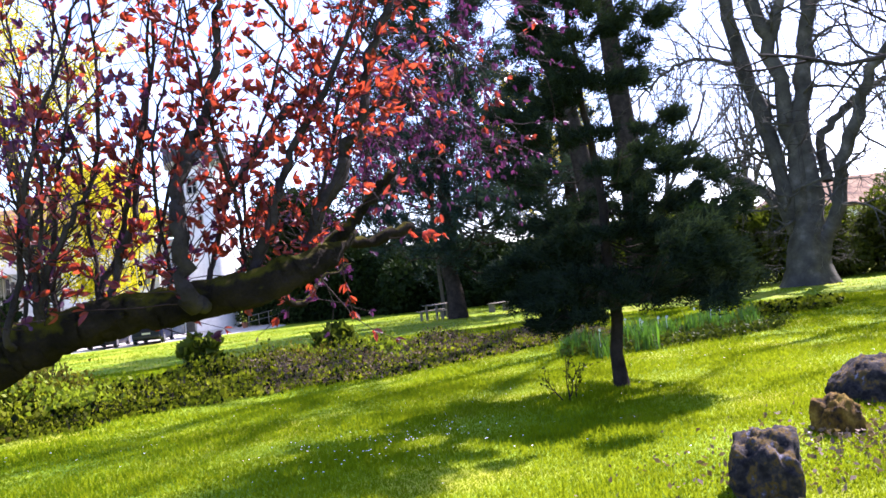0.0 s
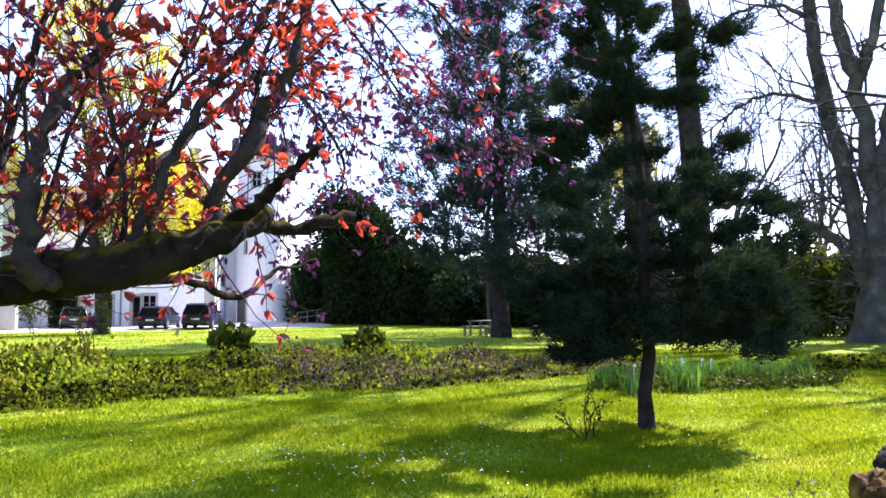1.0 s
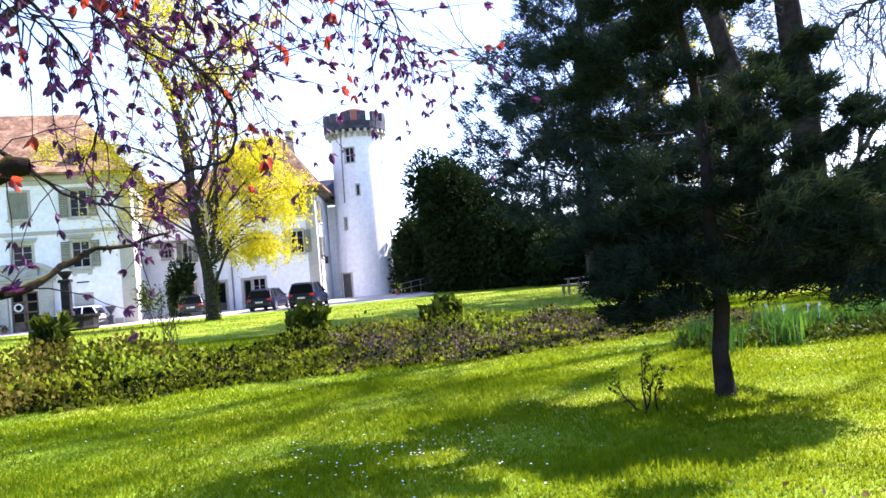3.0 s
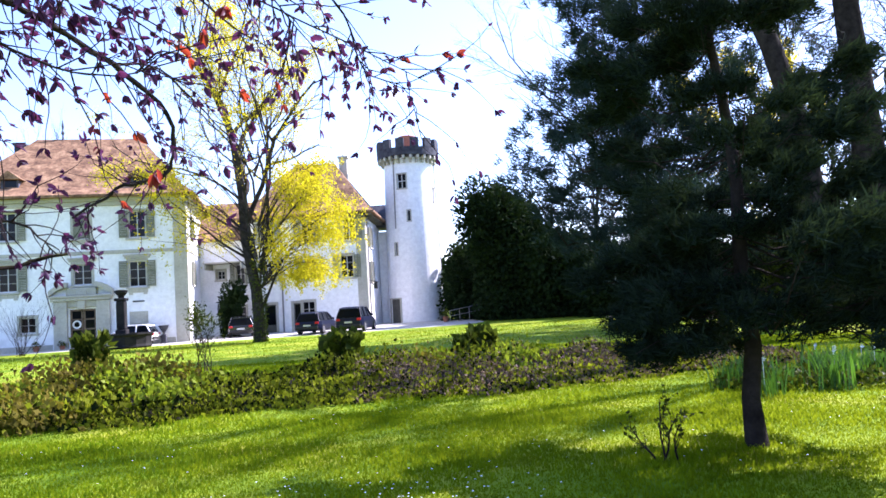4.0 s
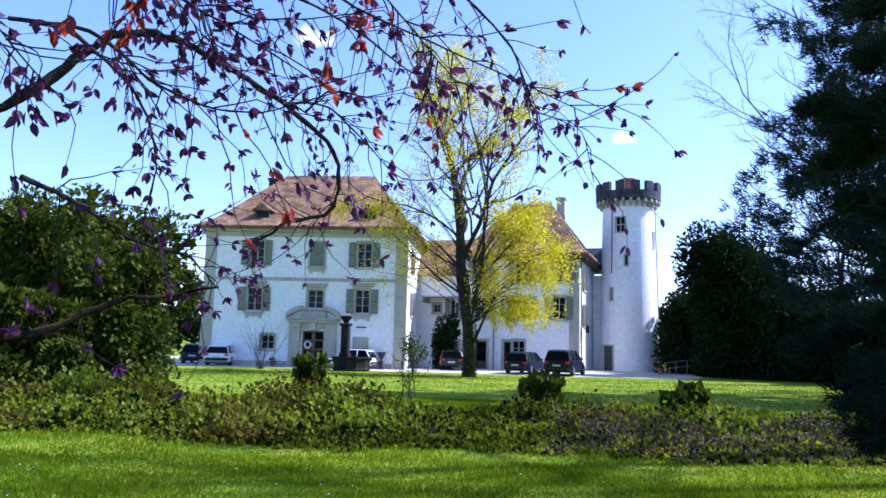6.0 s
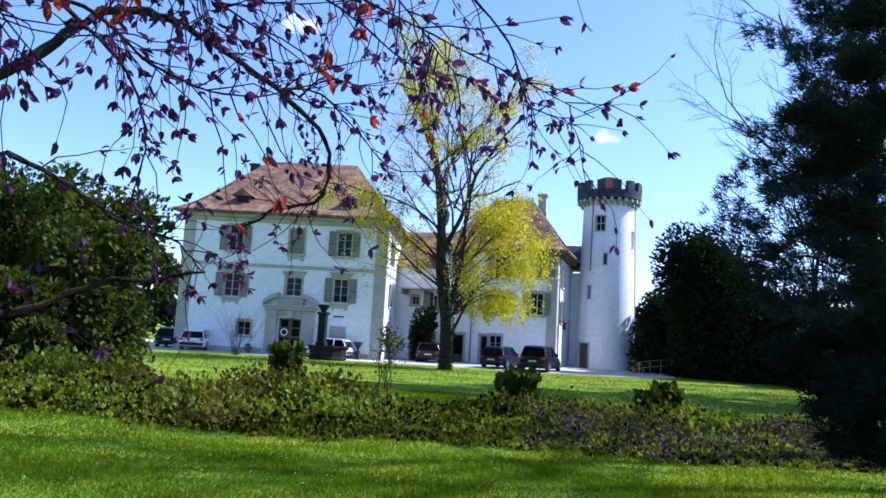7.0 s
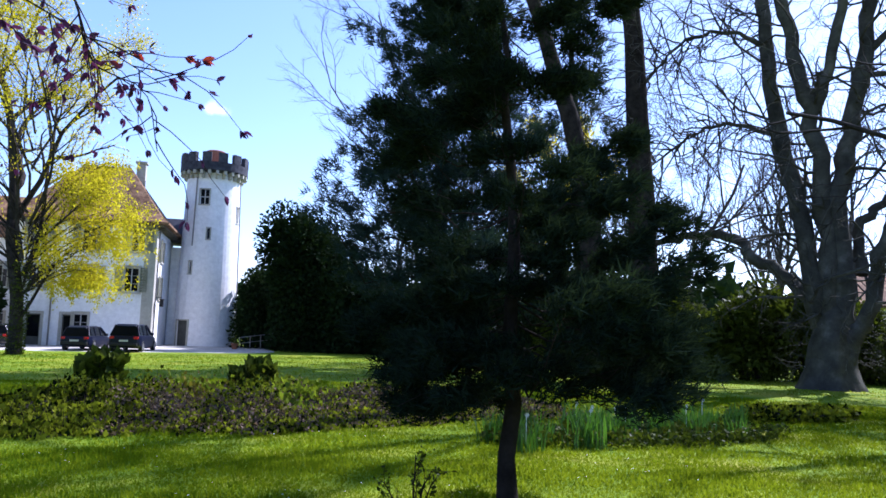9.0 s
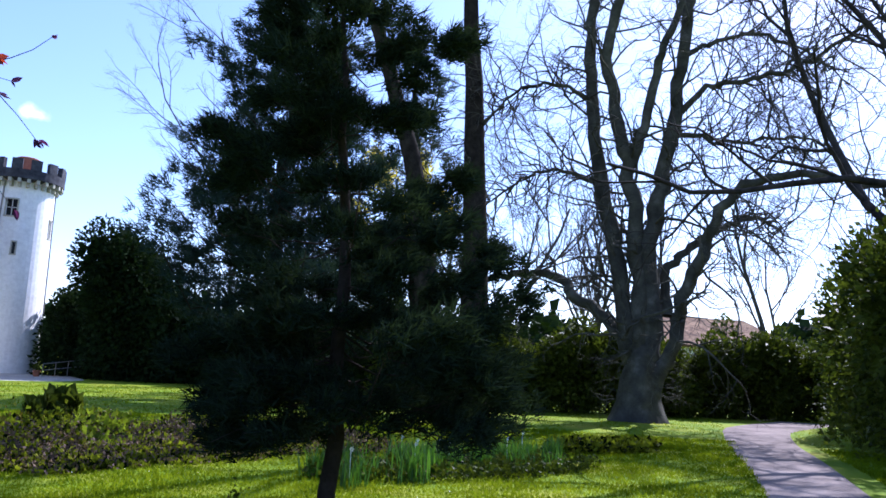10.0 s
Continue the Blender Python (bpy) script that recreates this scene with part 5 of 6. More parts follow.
# laurel hedge beyond the plane tree
hedge_pts = smoothed([(20.5, 29.5), (25, 26.5), (31, 23.2), (37, 20.0), (42, 16.0), (46, 11.0)], 3)
for n, (x, y) in enumerate(hedge_pts[:-1]):
    shrub("laurel_shrub", "glossy green laurel in a tall hedge", "shrub", x, y, 1.7, 1.5, 3.7 + 0.5 * math.sin(n * 1.7), M_LAUREL, 100 + n, 5600, 0.20, "laurel hedge", lobes=9)
# laurels by the path; those out of view are added to shade path and lawn
for n, (x, y, rx, h) in enumerate([(37.5, 13.0, 3.0, 7.5), (33.0, 15.0, 2.3, 5.2), (28.8, 13.2, 2.2, 6.2), (24.9, 11.0, 2.0, 6.8), (22.8, 9.3, 2.0, 7.2), (21.6, 7.0, 2.2, 7.0), (19.8, 4.0, 2.2, 7.0), (18.5, 0.8, 2.2, 6.5)]):
    shrub("laurel_shrub", "tall dark laurel by the path", "shrub", x, y, rx, rx, h, M_LAUREL, 130 + n, 5200, 0.19, "laurel hedge", lobes=10)
# trunk unseen: added where its crown throws shade on the near lawn
for x, y, h, sd in ((23.6, 8.2, 20, 97),):
    tree("bare_tree", "leafless tree beside the path that shades the lawn", "tree", x, y, lambda r: broadleaf(r, sd, h, 0.3, M_BARK, None, 0, (6, 6, 6), 3, [((0.0, 0.05, 1), h, 0.22, (0, 0, 0)), ((-0.05, 0.32, 1), h * 0.8, 0.15, (0, 0, 3.5)), ((-0.3, 0.1, 1), h * 0.7, 0.13, (0, 0, 5.0)), ((0.1, 0.5, 1), h * 0.6, 0.12, (0, 0, 6.0))], angle=0.6, lift=0.05, wander=0.2, shrink=0.4), M_BARK)
# big laurel on the near side of the forecourt
for n, (x, y, rx, ry, h) in enumerate([(-11.2, 21.5, 3.0, 2.6, 5.6), (-9.2, 20.0, 1.7, 1.8, 4.4), (-14.5, 22.5, 3.0, 2.6, 5.8), (-10.3, 17.8, 2.0, 1.4, 2.6), (-15, 18.5, 2.6, 2.0, 4.5)]):
    shrub("laurel_shrub", "large dark green laurel bush beside the bed", "shrub", x, y, rx, ry, h, M_LAUREL, 140 + n, 17000, 0.17, "laurels beside the bed", lobes=26, lump=0.66)

# house beyond the hedge
far = empty("far_house", pose(52, 35.0, -0.5, 0, 0, -28), "low house with pale brown tile roof beyond the hedge", "house")
part("wall", boxes([(-7, 0, 0, 7, 8, 4.4)], 0.05), M_PLASTER, far)
part("roof", hip_roof(-7, 7, 0, 8, 4.5, -4.5, 4.5, 4, 6.9, 0.6), M_ROOF, far)
# ring of distant wood that closes the horizon
far_rng = np.random.default_rng(160)
ang = far_rng.uniform(0, 2 * math.pi, 46000)
dist = far_rng.uniform(125, 165, 46000)
hh = far_rng.random(46000) ** 0.7 * (7 + 3 * np.sin(ang * 17) + 2 * np.sin(ang * 41))
p = np.stack([dist * np.cos(ang), dist * np.sin(ang), hh], axis=1)
v, f = leaves(far_rng, p, 2.2, 0.7)
wood = solid("backdrop", v, f, M_YEW)
tagged(wood, "distant dark wood round the park", "wood", kind="stuff")

# ---------------------------------------------------------------- planting bed across the lawn
bed_rng = np.random.default_rng(200)


def bed_front(x):
    return 13.1 + 0.10 * np.maximum(0, x - 1) + 0.3 * np.sin(x * 0.9) + 0.16 * np.sin(x * 2.3) + 0.10 * np.sin(x * 6.1 + 1) + 0.06 * np.sin(x * 13.7)


def bed_back(x):
    return 18.0 + 0.10 * x + 0.6 * np.sin(x * 0.5)


def bed_height(x, y):
    a, b = bed_front(x), bed_back(x)
    s = np.clip((y - a) / (b - a), 0, 1)
    return 0.82 * (0.30 + 0.13 * np.sin(x * 1.3 + y) + 0.13 * np.sin(x * 3.1 - y * 1.7) + 0.09 * np.sin(x * 5.7 + y * 3.1) + 0.10 * np.clip(-x / 6, 0, 1)) * np.clip(np.minimum(s * 3.2, (1 - s) * 5), 0, 1) * np.clip((10.5 - x) / 3.0, 0.15, 1)


def bed_cloud(n, x0, x1):
    x = bed_rng.uniform(x0, x1, n)
    s = bed_rng.random(n) ** 1.25
    y = bed_front(x) + s * (bed_back(x) - bed_front(x)) + bed_rng.normal(size=n) * 0.12
    h = bed_height(x, y)
    return np.stack([x, y, ground_z(x, y) + h * bed_rng.uniform(0.35, 1.15, n) + 0.02], axis=1)


bx, bs = np.meshgrid(np.linspace(-16, 11.5, 140), np.linspace(0, 1, 30), indexing="ij")
by = bed_front(bx) + bs * (bed_back(bx) - bed_front(bx))
bz = ground_z(bx, by) + bed_height(bx, by) * 0.55 + np.where((bs == 0) | (bs == 1), -0.05, 0.015)
q = (np.arange(139)[:, None] * 30 + np.arange(29)[None]).ravel()
M_SOIL = surface("bed_soil", [(0.3, (0.008, 0.008, 0.005)), (0.7, (0.035, 0.028, 0.018))], 2.0, 0.95, fine=25, bump=0.8)
bed = solid("planting_bed", np.stack([bx, by, bz], axis=-1).reshape(-1, 3), np.stack([q, q + 30, q + 31, q + 1], axis=1), M_SOIL, smooth=True)
tagged(bed, "dark soil bed overgrown with ivy across the lawn", "flower bed", kind="structure")
ivy = bed_cloud(62000, -16, 11.5)
ivy = ivy[(ivy[:, 0] < 3.2) | (bed_rng.random(len(ivy)) < 0.35) | (ivy[:, 1] < bed_front(ivy[:, 0]) + 1.0)]
v, f = leaves(bed_rng, ivy, 0.085, 0.8, along=np.tile([0, -0.4, 0.7], (len(ivy), 1)))
tagged(solid("ivy_ground_cover", v, f, M_IVY), "dense glossy ivy and bramble ground cover", "ivy", kind="stuff")
M_FRESH = foliage("fresh_herb_leaf", (0.03, 0.055, 0.004), (0.19, 0.235, 0.016), 0.35, 0.6, 0.1)
M_OLIVE = foliage("bramble_leaf", (0.02, 0.018, 0.005), (0.15, 0.125, 0.018), 0.3, 0.7, 0.04)
for k in range(70):
    c = bed_cloud(1, -15, 6.0)[0] if k < 44 else bed_cloud(1, -15, -1.0)[0] + np.array([0, 0, 0.12])
    m = int(bed_rng.uniform(220, 560))
    p = c + bed_rng.normal(size=(m, 3)) * np.array([0.36, 0.30, 0.12]) + np.array([0, 0, 0.08])
    v, f = leaves(bed_rng, p, bed_rng.uniform(0.07, 0.115), 0.75, along=np.tile([0, -0.3, 0.8], (m, 1)))
    tuft = solid("bramble_bush", v, f, (M_OLIVE, M_FRESH, M_IVY)[k % 3])
    tagged(tuft, ("olive bramble tuft standing out of the bed", "fresh bright green leafy tuft in the bed", "dark green ivy tuft standing out of the bed")[k % 3], "bramble", "tufts in the bed", "stuff")
v, f = leaves(bed_rng, bed_cloud(20000, 2.5, 11.5) + np.array([0, 0, 0.04]), 0.06, 0.6)
tagged(solid("leaf_litter", v, f, M_DRYLEAF), "brown withered leaves over the end of the bed", "dead leaves", kind="stuff")
paths = []
for p in bed_cloud(1300, -16, 11.0):
    top = p + np.array([bed_rng.normal() * 0.15, bed_rng.normal() * 0.15, bed_rng.uniform(0.1, 0.35)])
    paths.append((np.array([p - [0, 0, 0.3], (p + top) / 2 + bed_rng.normal(size=3) * 0.03, top]), np.array([0.006, 0.005, 0.003]), 3))
v, f = tubes(paths)
tagged(solid("bramble_stems", v, f, M_TWIG), "thin brown bramble stems in the bed", "bramble", kind="stuff")

for n, (x, y, r, h) in enumerate([(2.25, 20.6, 0.50, 0.62), (5.4, 18.9, 0.52, 0.55), (-4.4, 22.4, 0.48, 0.95)]):
    shrub("rose_shrub", "small dense dark green shrub in the bed", "shrub", x, y, r, r * 0.9, h + 0.25, M_LAUREL, 210 + n, 3000, 0.12, "small shrubs in the bed", lobes=22, lump=0.42, width=0.22, droop=-0.9)


def twiggy(name, label, x, y, h, n, seed, leaf=None, size=0.05):
    r = np.random.default_rng(seed)
    root = empty(name, pose(x, y, gz(x, y) - 0.02), label, "shrub")
    paths, tips = [], []
    for _ in range(n):
        branch(r, (r.normal() * 0.12, r.normal() * 0.12, 0), (r.normal() * 0.35, r.normal() * 0.35, 1), h * r.uniform(0.6, 1.1), 0.012, 1, paths, tips, (6,), 0.5, 0.05, 0.12)
    v, f = tubes(paths)
    tagged(solid("stem_mass", v, f, M_TWIG, root), kind="stuff")
    if leaf:
        p = np.array([t[0] for t in tips])
        v, f = leaves(r, p, size)
        tagged(solid("leaf_crown", v, f, leaf, root), kind="stuff")
    return root


twiggy("bare_shrub", "leafless brown shrub with upright twigs", -16.9, 48.4, 3.3, 24, 220)
twiggy("young_shrub", "thin young shrub with sparse green leaves", -1.2, 21.0, 1.5, 7, 221, M_LAUREL, 0.07)
twiggy("young_shrub", "low leafy sapling beside the pine", 5.2, 7.75, 0.55, 4, 222, M_LAUREL, 0.05)
twiggy("young_shrub", "small leafy shrub at the forecourt edge", -6.6, 49.3, 2.2, 12, 223, M_LAUREL, 0.2)
shrub("climbing_plant", "dark evergreen climber against the link wall", "climber", -6.3, 58.3, 0.9, 0.8, 4.4, M_YEW, 230, 3500, 0.22, lobes=6)

# daffodil clump
for n in range(36):
    x = 7.6 + 5.8 * bed_rng.random()
    y = 11.6 + 0.10 * (x - 8) + bed_rng.normal() * 0.5
    root = empty("daffodil_clump", pose(x, y, gz(x, y)), "clump of upright blue-green daffodil leaves", "daffodil", "daffodils behind the pine")
    m = 46
    a = bed_rng.uniform(0, 6.28, m)
    foot = np.stack([bed_rng.normal(size=m) * 0.13, bed_rng.normal(size=m) * 0.10, np.full(m, -0.02)], axis=1)
    way = np.stack([np.cos(a) * 0.16, np.sin(a) * 0.16, np.ones(m)], axis=1)
    L = (bed_rng.uniform(0.26, 0.50, m) * bed_rng.uniform(0.8, 1.4))[:, None]
    side = np.stack([-np.sin(a), np.cos(a), np.zeros(m)], axis=1) * 0.011
    mid = foot + way * L * 0.6
    tip = foot + way * L + np.stack([np.cos(a), np.sin(a), np.zeros(m)], axis=1) * L * 0.15
    v = np.stack([foot - side, foot + side, mid + side, mid - side, tip], axis=1).reshape(-1, 3)
    b = np.arange(m)[:, None] * 5
    tagged(solid("leaf_tuft", v, [b + np.array([0, 1, 2, 3]), b + np.array([3, 2, 4])], M_IRIS, root), kind="stuff")
    if n % 4 == 0:
        bm = lathe([(0.006, 0.0), (0.005, 0.5)], 6)
        for j in range(6):
            b0 = j * math.pi / 3
            c = Vector((0, -0.01, 0.5))
            pts = [c, c + Vector((0.025 * math.cos(b0 - 0.4), -0.005, 0.025 * math.sin(b0 - 0.4))), c + Vector((0.04 * math.cos(b0), -0.012, 0.04 * math.sin(b0))), c + Vector((0.025 * math.cos(b0 + 0.4), -0.005, 0.025 * math.sin(b0 + 0.4)))]
            bm.faces.new([bm.verts.new(p) for p in pts])
        part("flower", bm, M_PETAL, root, "single white daffodil bloom")
# ivy patch further along, and leaves under the daffodils
for name, label, x0, x1, y0, y1, n, size, mat in (("ivy_patch", "low dark ivy patch in the lawn", 14.2, 17.6, 12.6, 14.2, 5200, 0.11, M_IVY), ("herb_patch", "low green herbs along the daffodils", 7.6, 13.6, 10.7, 12.4, 5200, 0.08, M_LAUREL)):
    x, y = bed_rng.uniform(-1, 1, n), bed_rng.uniform(-1, 1, n)
    k = x * x + y * y < 0.75 + 0.3 * bed_rng.random(n)
    x, y = (x0 + x1) / 2 + x[k] * (x1 - x0) / 2, (y0 + y1) / 2 + y[k] * (y1 - y0) / 2
    p = np.stack([x, y, ground_z(x, y) + bed_rng.random(len(x)) * 0.22], axis=1)
    v, f = leaves(bed_rng, p, size, 0.75)
    tagged(solid(name, v, f, mat), label, "ground cover", kind="stuff")

# ---------------------------------------------------------------- stones on the near lawn


def stone(x, y, sx, sy, sz, seed, label, yaw=0.0, square=0.0, mat=M_ROCK):
    bm = bmesh.new()
    bmesh.ops.create_icosphere(bm, subdivisions=5, radius=1)
    noise_off = Vector((seed * 3.1, seed * 1.7, 0))
    for v in bm.verts:
        c = v.co.copy()
        m = max(abs(c.x), abs(c.y), abs(c.z))
        c = c * (1 - square) + (c / m) * square * 0.86
        d = 1 + 0.22 * noise.noise(c * 1.6 + noise_off) - 0.14 * abs(noise.noise(c * 2.6 + noise_off)) + 0.06 * noise.noise(c * 7 + noise_off) - 0.06 * abs(noise.noise(c * 15 + noise_off)) + 0.04 * noise.noise(c * 31 + noise_off)
        v.co = (c.x * sx * d, c.y * sy * d, c.z * sz * d)
    ob = part("boulder", bm, mat, None, "", True)
    ob.location, ob.rotation_euler = (x, y, gz(x, y) + sz * 0.02), (0.05, -0.06, yaw)
    return tagged(ob, label, "stone", "mossy stones on the lawn")


stone(3.98, 3.72, 0.30, 0.25, 0.43, 1, "squarish dark stone with grey lichen and moss", 0.75, 0.75)
stone(5.58, 4.38, 0.25, 0.22, 0.30, 2, "small stone covered in ochre moss", 0.9, 0.35, M_OCHRE)
stone(7.05, 4.98, 0.54, 0.45, 0.43, 3, "broad rounded grey boulder", 0.2, 0.2)

litter_rng = np.random.default_rng(250)
x, y = 5.4 + litter_rng.normal(size=900) * 0.9, 3.9 + litter_rng.normal(size=900) * 0.5
v, f = leaves(litter_rng, np.stack([x, y, ground_z(x, y) + 0.03 + litter_rng.random(900) * 0.05], axis=1), 0.05, 0.6)
tagged(solid("fallen_leaves", v, f, M_DRYLEAF), "pale dry leaves in the grass round the stones", "dead leaves", kind="stuff")
# ---------------------------------------------------------------- purple-leaved plum over the walk
plum = empty("plum_tree", pose(0, 0, 0), "purple-leaved plum with leaning mossy trunk and upright shoots", "plum tree")
PLUM = [
    (0.150, [(-2.6, 3.3, -0.25), (-2.1, 3.25, 0.35), (-0.9, 3.15, 1.12), (-0.33, 3.08, 1.39), (0.0, 3.0, 1.49), (0.29, 2.9, 1.52), (0.51, 2.75, 1.55), (0.79, 2.78, 1.64), (0.95, 2.98, 1.74)]),
    (0.028, [(0.7, 2.78, 1.6), (0.91, 2.98, 1.7), (1.08, 3.05, 1.71), (1.31, 3.08, 1.76)]),
    (0.024, [(0.8, 2.8, 1.66), (0.92, 2.8, 1.76), (1.02, 2.8, 1.86), (1.13, 2.82, 1.97)]),
    (0.022, [(0.45, 2.95, 1.5), (0.7, 3.45, 1.53), (1.0, 3.9, 1.47), (1.15, 4.1, 1.58), (1.42, 4.38, 1.67)]),
    (0.038, [(0.29, 2.76, 1.51), (0.27, 2.75, 1.69), (0.28, 2.82, 1.91), (0.35, 2.89, 2.12), (0.45, 2.94, 2.31), (0.5, 2.95, 2.57), (0.59, 2.98, 2.98)]),
    (0.026, [(0.54, 2.85, 1.61), (0.61, 2.83, 1.78), (0.71, 2.88, 2.03), (0.89, 2.88, 2.33), (1.05, 2.85, 2.63), (1.2, 2.84, 3.01)]),
    (0.036, [(0.79, 2.82, 1.68), (0.9, 2.81, 1.98), (1.01, 2.79, 2.19), (1.08, 2.8, 2.45), (1.27, 2.82, 2.8), (1.58, 2.84, 3.19)]),
    (0.014, [(0.4, 2.95, 1.66), (0.49, 2.97, 1.92), (0.69, 2.95, 2.19), (0.87, 2.97, 2.4), (0.99, 2.96, 2.67)]),
    (0.014, [(0.51, 2.9, 1.63), (0.51, 2.92, 1.89), (0.44, 2.87, 2.16), (0.39, 2.88, 2.49), (0.36, 2.86, 2.78)]),
    (0.020, [(0.03, 3.04, 1.56), (0.12, 3.03, 1.81), (0.18, 3.09, 2.1), (0.26, 3.09, 2.47), (0.29, 3.04, 2.86)]),
    (0.018, [(-0.19, 3.0, 1.51), (-0.09, 3.0, 1.84), (0.01, 3.08, 2.05), (0.05, 3.1, 2.41), (0.04, 3.04, 2.82)]),
    (0.016, [(-0.30, 2.93, 1.44), (-0.25, 2.98, 1.71), (-0.21, 2.89, 1.98), (-0.14, 2.98, 2.26), (-0.02, 2.96, 2.60), (0.03, 2.91, 2.83)]),
    (0.013, [(-0.20, 2.99, 1.50), (-0.18, 3.03, 1.81), (-0.16, 2.95, 2.05), (-0.21, 3.02, 2.36), (-0.23, 3.00, 2.64)]),
    (0.014, [(-0.15, 3.12, 1.51), (-0.14, 3.15, 1.87), (-0.09, 3.07, 2.13), (-0.05, 3.15, 2.44), (-0.11, 3.13, 2.79)]),
    (0.016, [(0.00, 3.10, 1.58), (0.09, 3.14, 1.81), (0.15, 3.05, 2.06), (0.22, 3.12, 2.34), (0.27, 3.10, 2.76), (0.30, 3.04, 3.01)]),
    (0.013, [(-0.01, 3.20, 1.57), (-0.02, 3.24, 1.89), (-0.04, 3.15, 2.15), (-0.10, 3.23, 2.42), (-0.08, 3.21, 2.78)]),
    (0.011, [(-0.24, 3.04, 1.47), (-0.22, 3.08, 1.76), (-0.26, 2.99, 2.00), (-0.27, 3.07, 2.33)]),
    (0.011, [(0.24, 2.99, 1.56), (0.23, 3.03, 1.83), (0.22, 2.94, 2.12), (0.31, 3.01, 2.45), (0.41, 2.98, 2.81)]),
    (0.012, [(0.15, 3.25, 1.49), (0.30, 3.27, 2.02), (0.41, 3.17, 2.36), (0.40, 3.25, 2.75), (0.45, 3.23, 3.07)]),
    (0.015, [(0.76, 2.95, 1.62), (0.90, 2.95, 2.02), (0.94, 2.85, 2.28), (1.14, 2.86, 2.67), (1.24, 2.80, 2.90)]),
    (0.012, [(0.63, 3.09, 1.62), (0.58, 3.13, 1.99), (0.68, 3.03, 2.27), (0.80, 3.08, 2.64), (0.83, 3.05, 2.93)]),
    (0.022, [(0.55, 3.69, 1.97), (0.73, 3.89, 2.2), (0.91, 4.03, 2.41), (1.05, 4.13, 2.59), (1.19, 4.26, 2.64), (1.32, 4.47, 2.61), (1.51, 4.71, 2.51), (1.69, 4.95, 2.29), (1.65, 4.99, 2.08), (1.48, 4.93, 2.02), (1.27, 4.87, 1.87)]),
    (0.007, [(1.51, 4.71, 2.51), (1.64, 4.86, 2.55), (1.77, 5.04, 2.45), (1.94, 5.24, 2.29), (2.18, 5.38, 2.32)]),
    (0.006, [(1.58, 4.8, 2.5), (1.67, 4.85, 2.61), (1.81, 5.0, 2.63), (1.97, 5.12, 2.69)]),
    (0.009, [(1.26, 4.12, 2.99), (1.41, 4.26, 2.88), (1.69, 4.41, 2.84), (1.89, 4.63, 2.77), (2.04, 4.82, 2.69), (2.18, 4.87, 2.62)]),
    (0.008, [(2.02, 4.17, 3.05), (2.23, 4.4, 2.93), (2.38, 4.59, 2.85), (2.53, 4.77, 2.71), (2.61, 4.9, 2.51), (2.79, 4.97, 2.46), (2.87, 5.03, 2.21)]),
    (0.011, [(0.85, 3.98, 2.02), (0.95, 4.2, 1.95), (1.05, 4.4, 1.85), (1.23, 4.51, 1.79), (1.32, 4.57, 1.68)]),
    (0.008, [(1.08, 3.86, 2.5), (1.18, 4.12, 2.35), (1.22, 4.21, 2.14), (1.12, 4.32, 1.92)]),
    (0.008, [(1.14, 3.97, 2.87), (1.34, 4.14, 2.8), (1.48, 4.36, 2.76), (1.7, 4.54, 2.82), (1.97, 4.69, 2.93)]),
    (0.008, [(1.25, 3.58, 2.95), (1.62, 3.78, 2.81), (1.99, 4.15, 2.67), (2.37, 4.48, 2.59), (2.88, 4.73, 2.41)]),
    (0.008, [(1.16, 3.12, 2.7), (1.44, 3.43, 2.54), (1.7, 3.7, 2.43), (1.93, 3.97, 2.32)]),
    (0.008, [(1.14, 3.52, 2.38), (1.32, 3.63, 2.38), (1.49, 3.77, 2.25), (1.72, 3.86, 2.19), (2.0, 3.99, 2.3)]),
    (0.008, [(0.69, 2.88, 2.7), (0.89, 3.09, 2.59), (1.1, 3.3, 2.43), (1.31, 3.5, 2.16)]),
    (0.008, [(0.91, 2.85, 2.89), (1.22, 3.14, 2.78), (1.51, 3.43, 2.59), (1.7, 3.63, 2.34)]),
    (0.008, [(1.14, 2.87, 2.92), (1.61, 3.3, 2.81), (2.02, 3.62, 2.66), (2.4, 3.96, 2.3)]),
    (0.008, [(1.41, 2.91, 3.07), (2.05, 3.46, 3.02), (2.67, 3.89, 2.83)]),
    (0.007, [(0.63, 3.11, 2.65), (0.89, 3.28, 2.49), (1.13, 3.4, 2.34), (1.25, 3.53, 2.17)]),
]

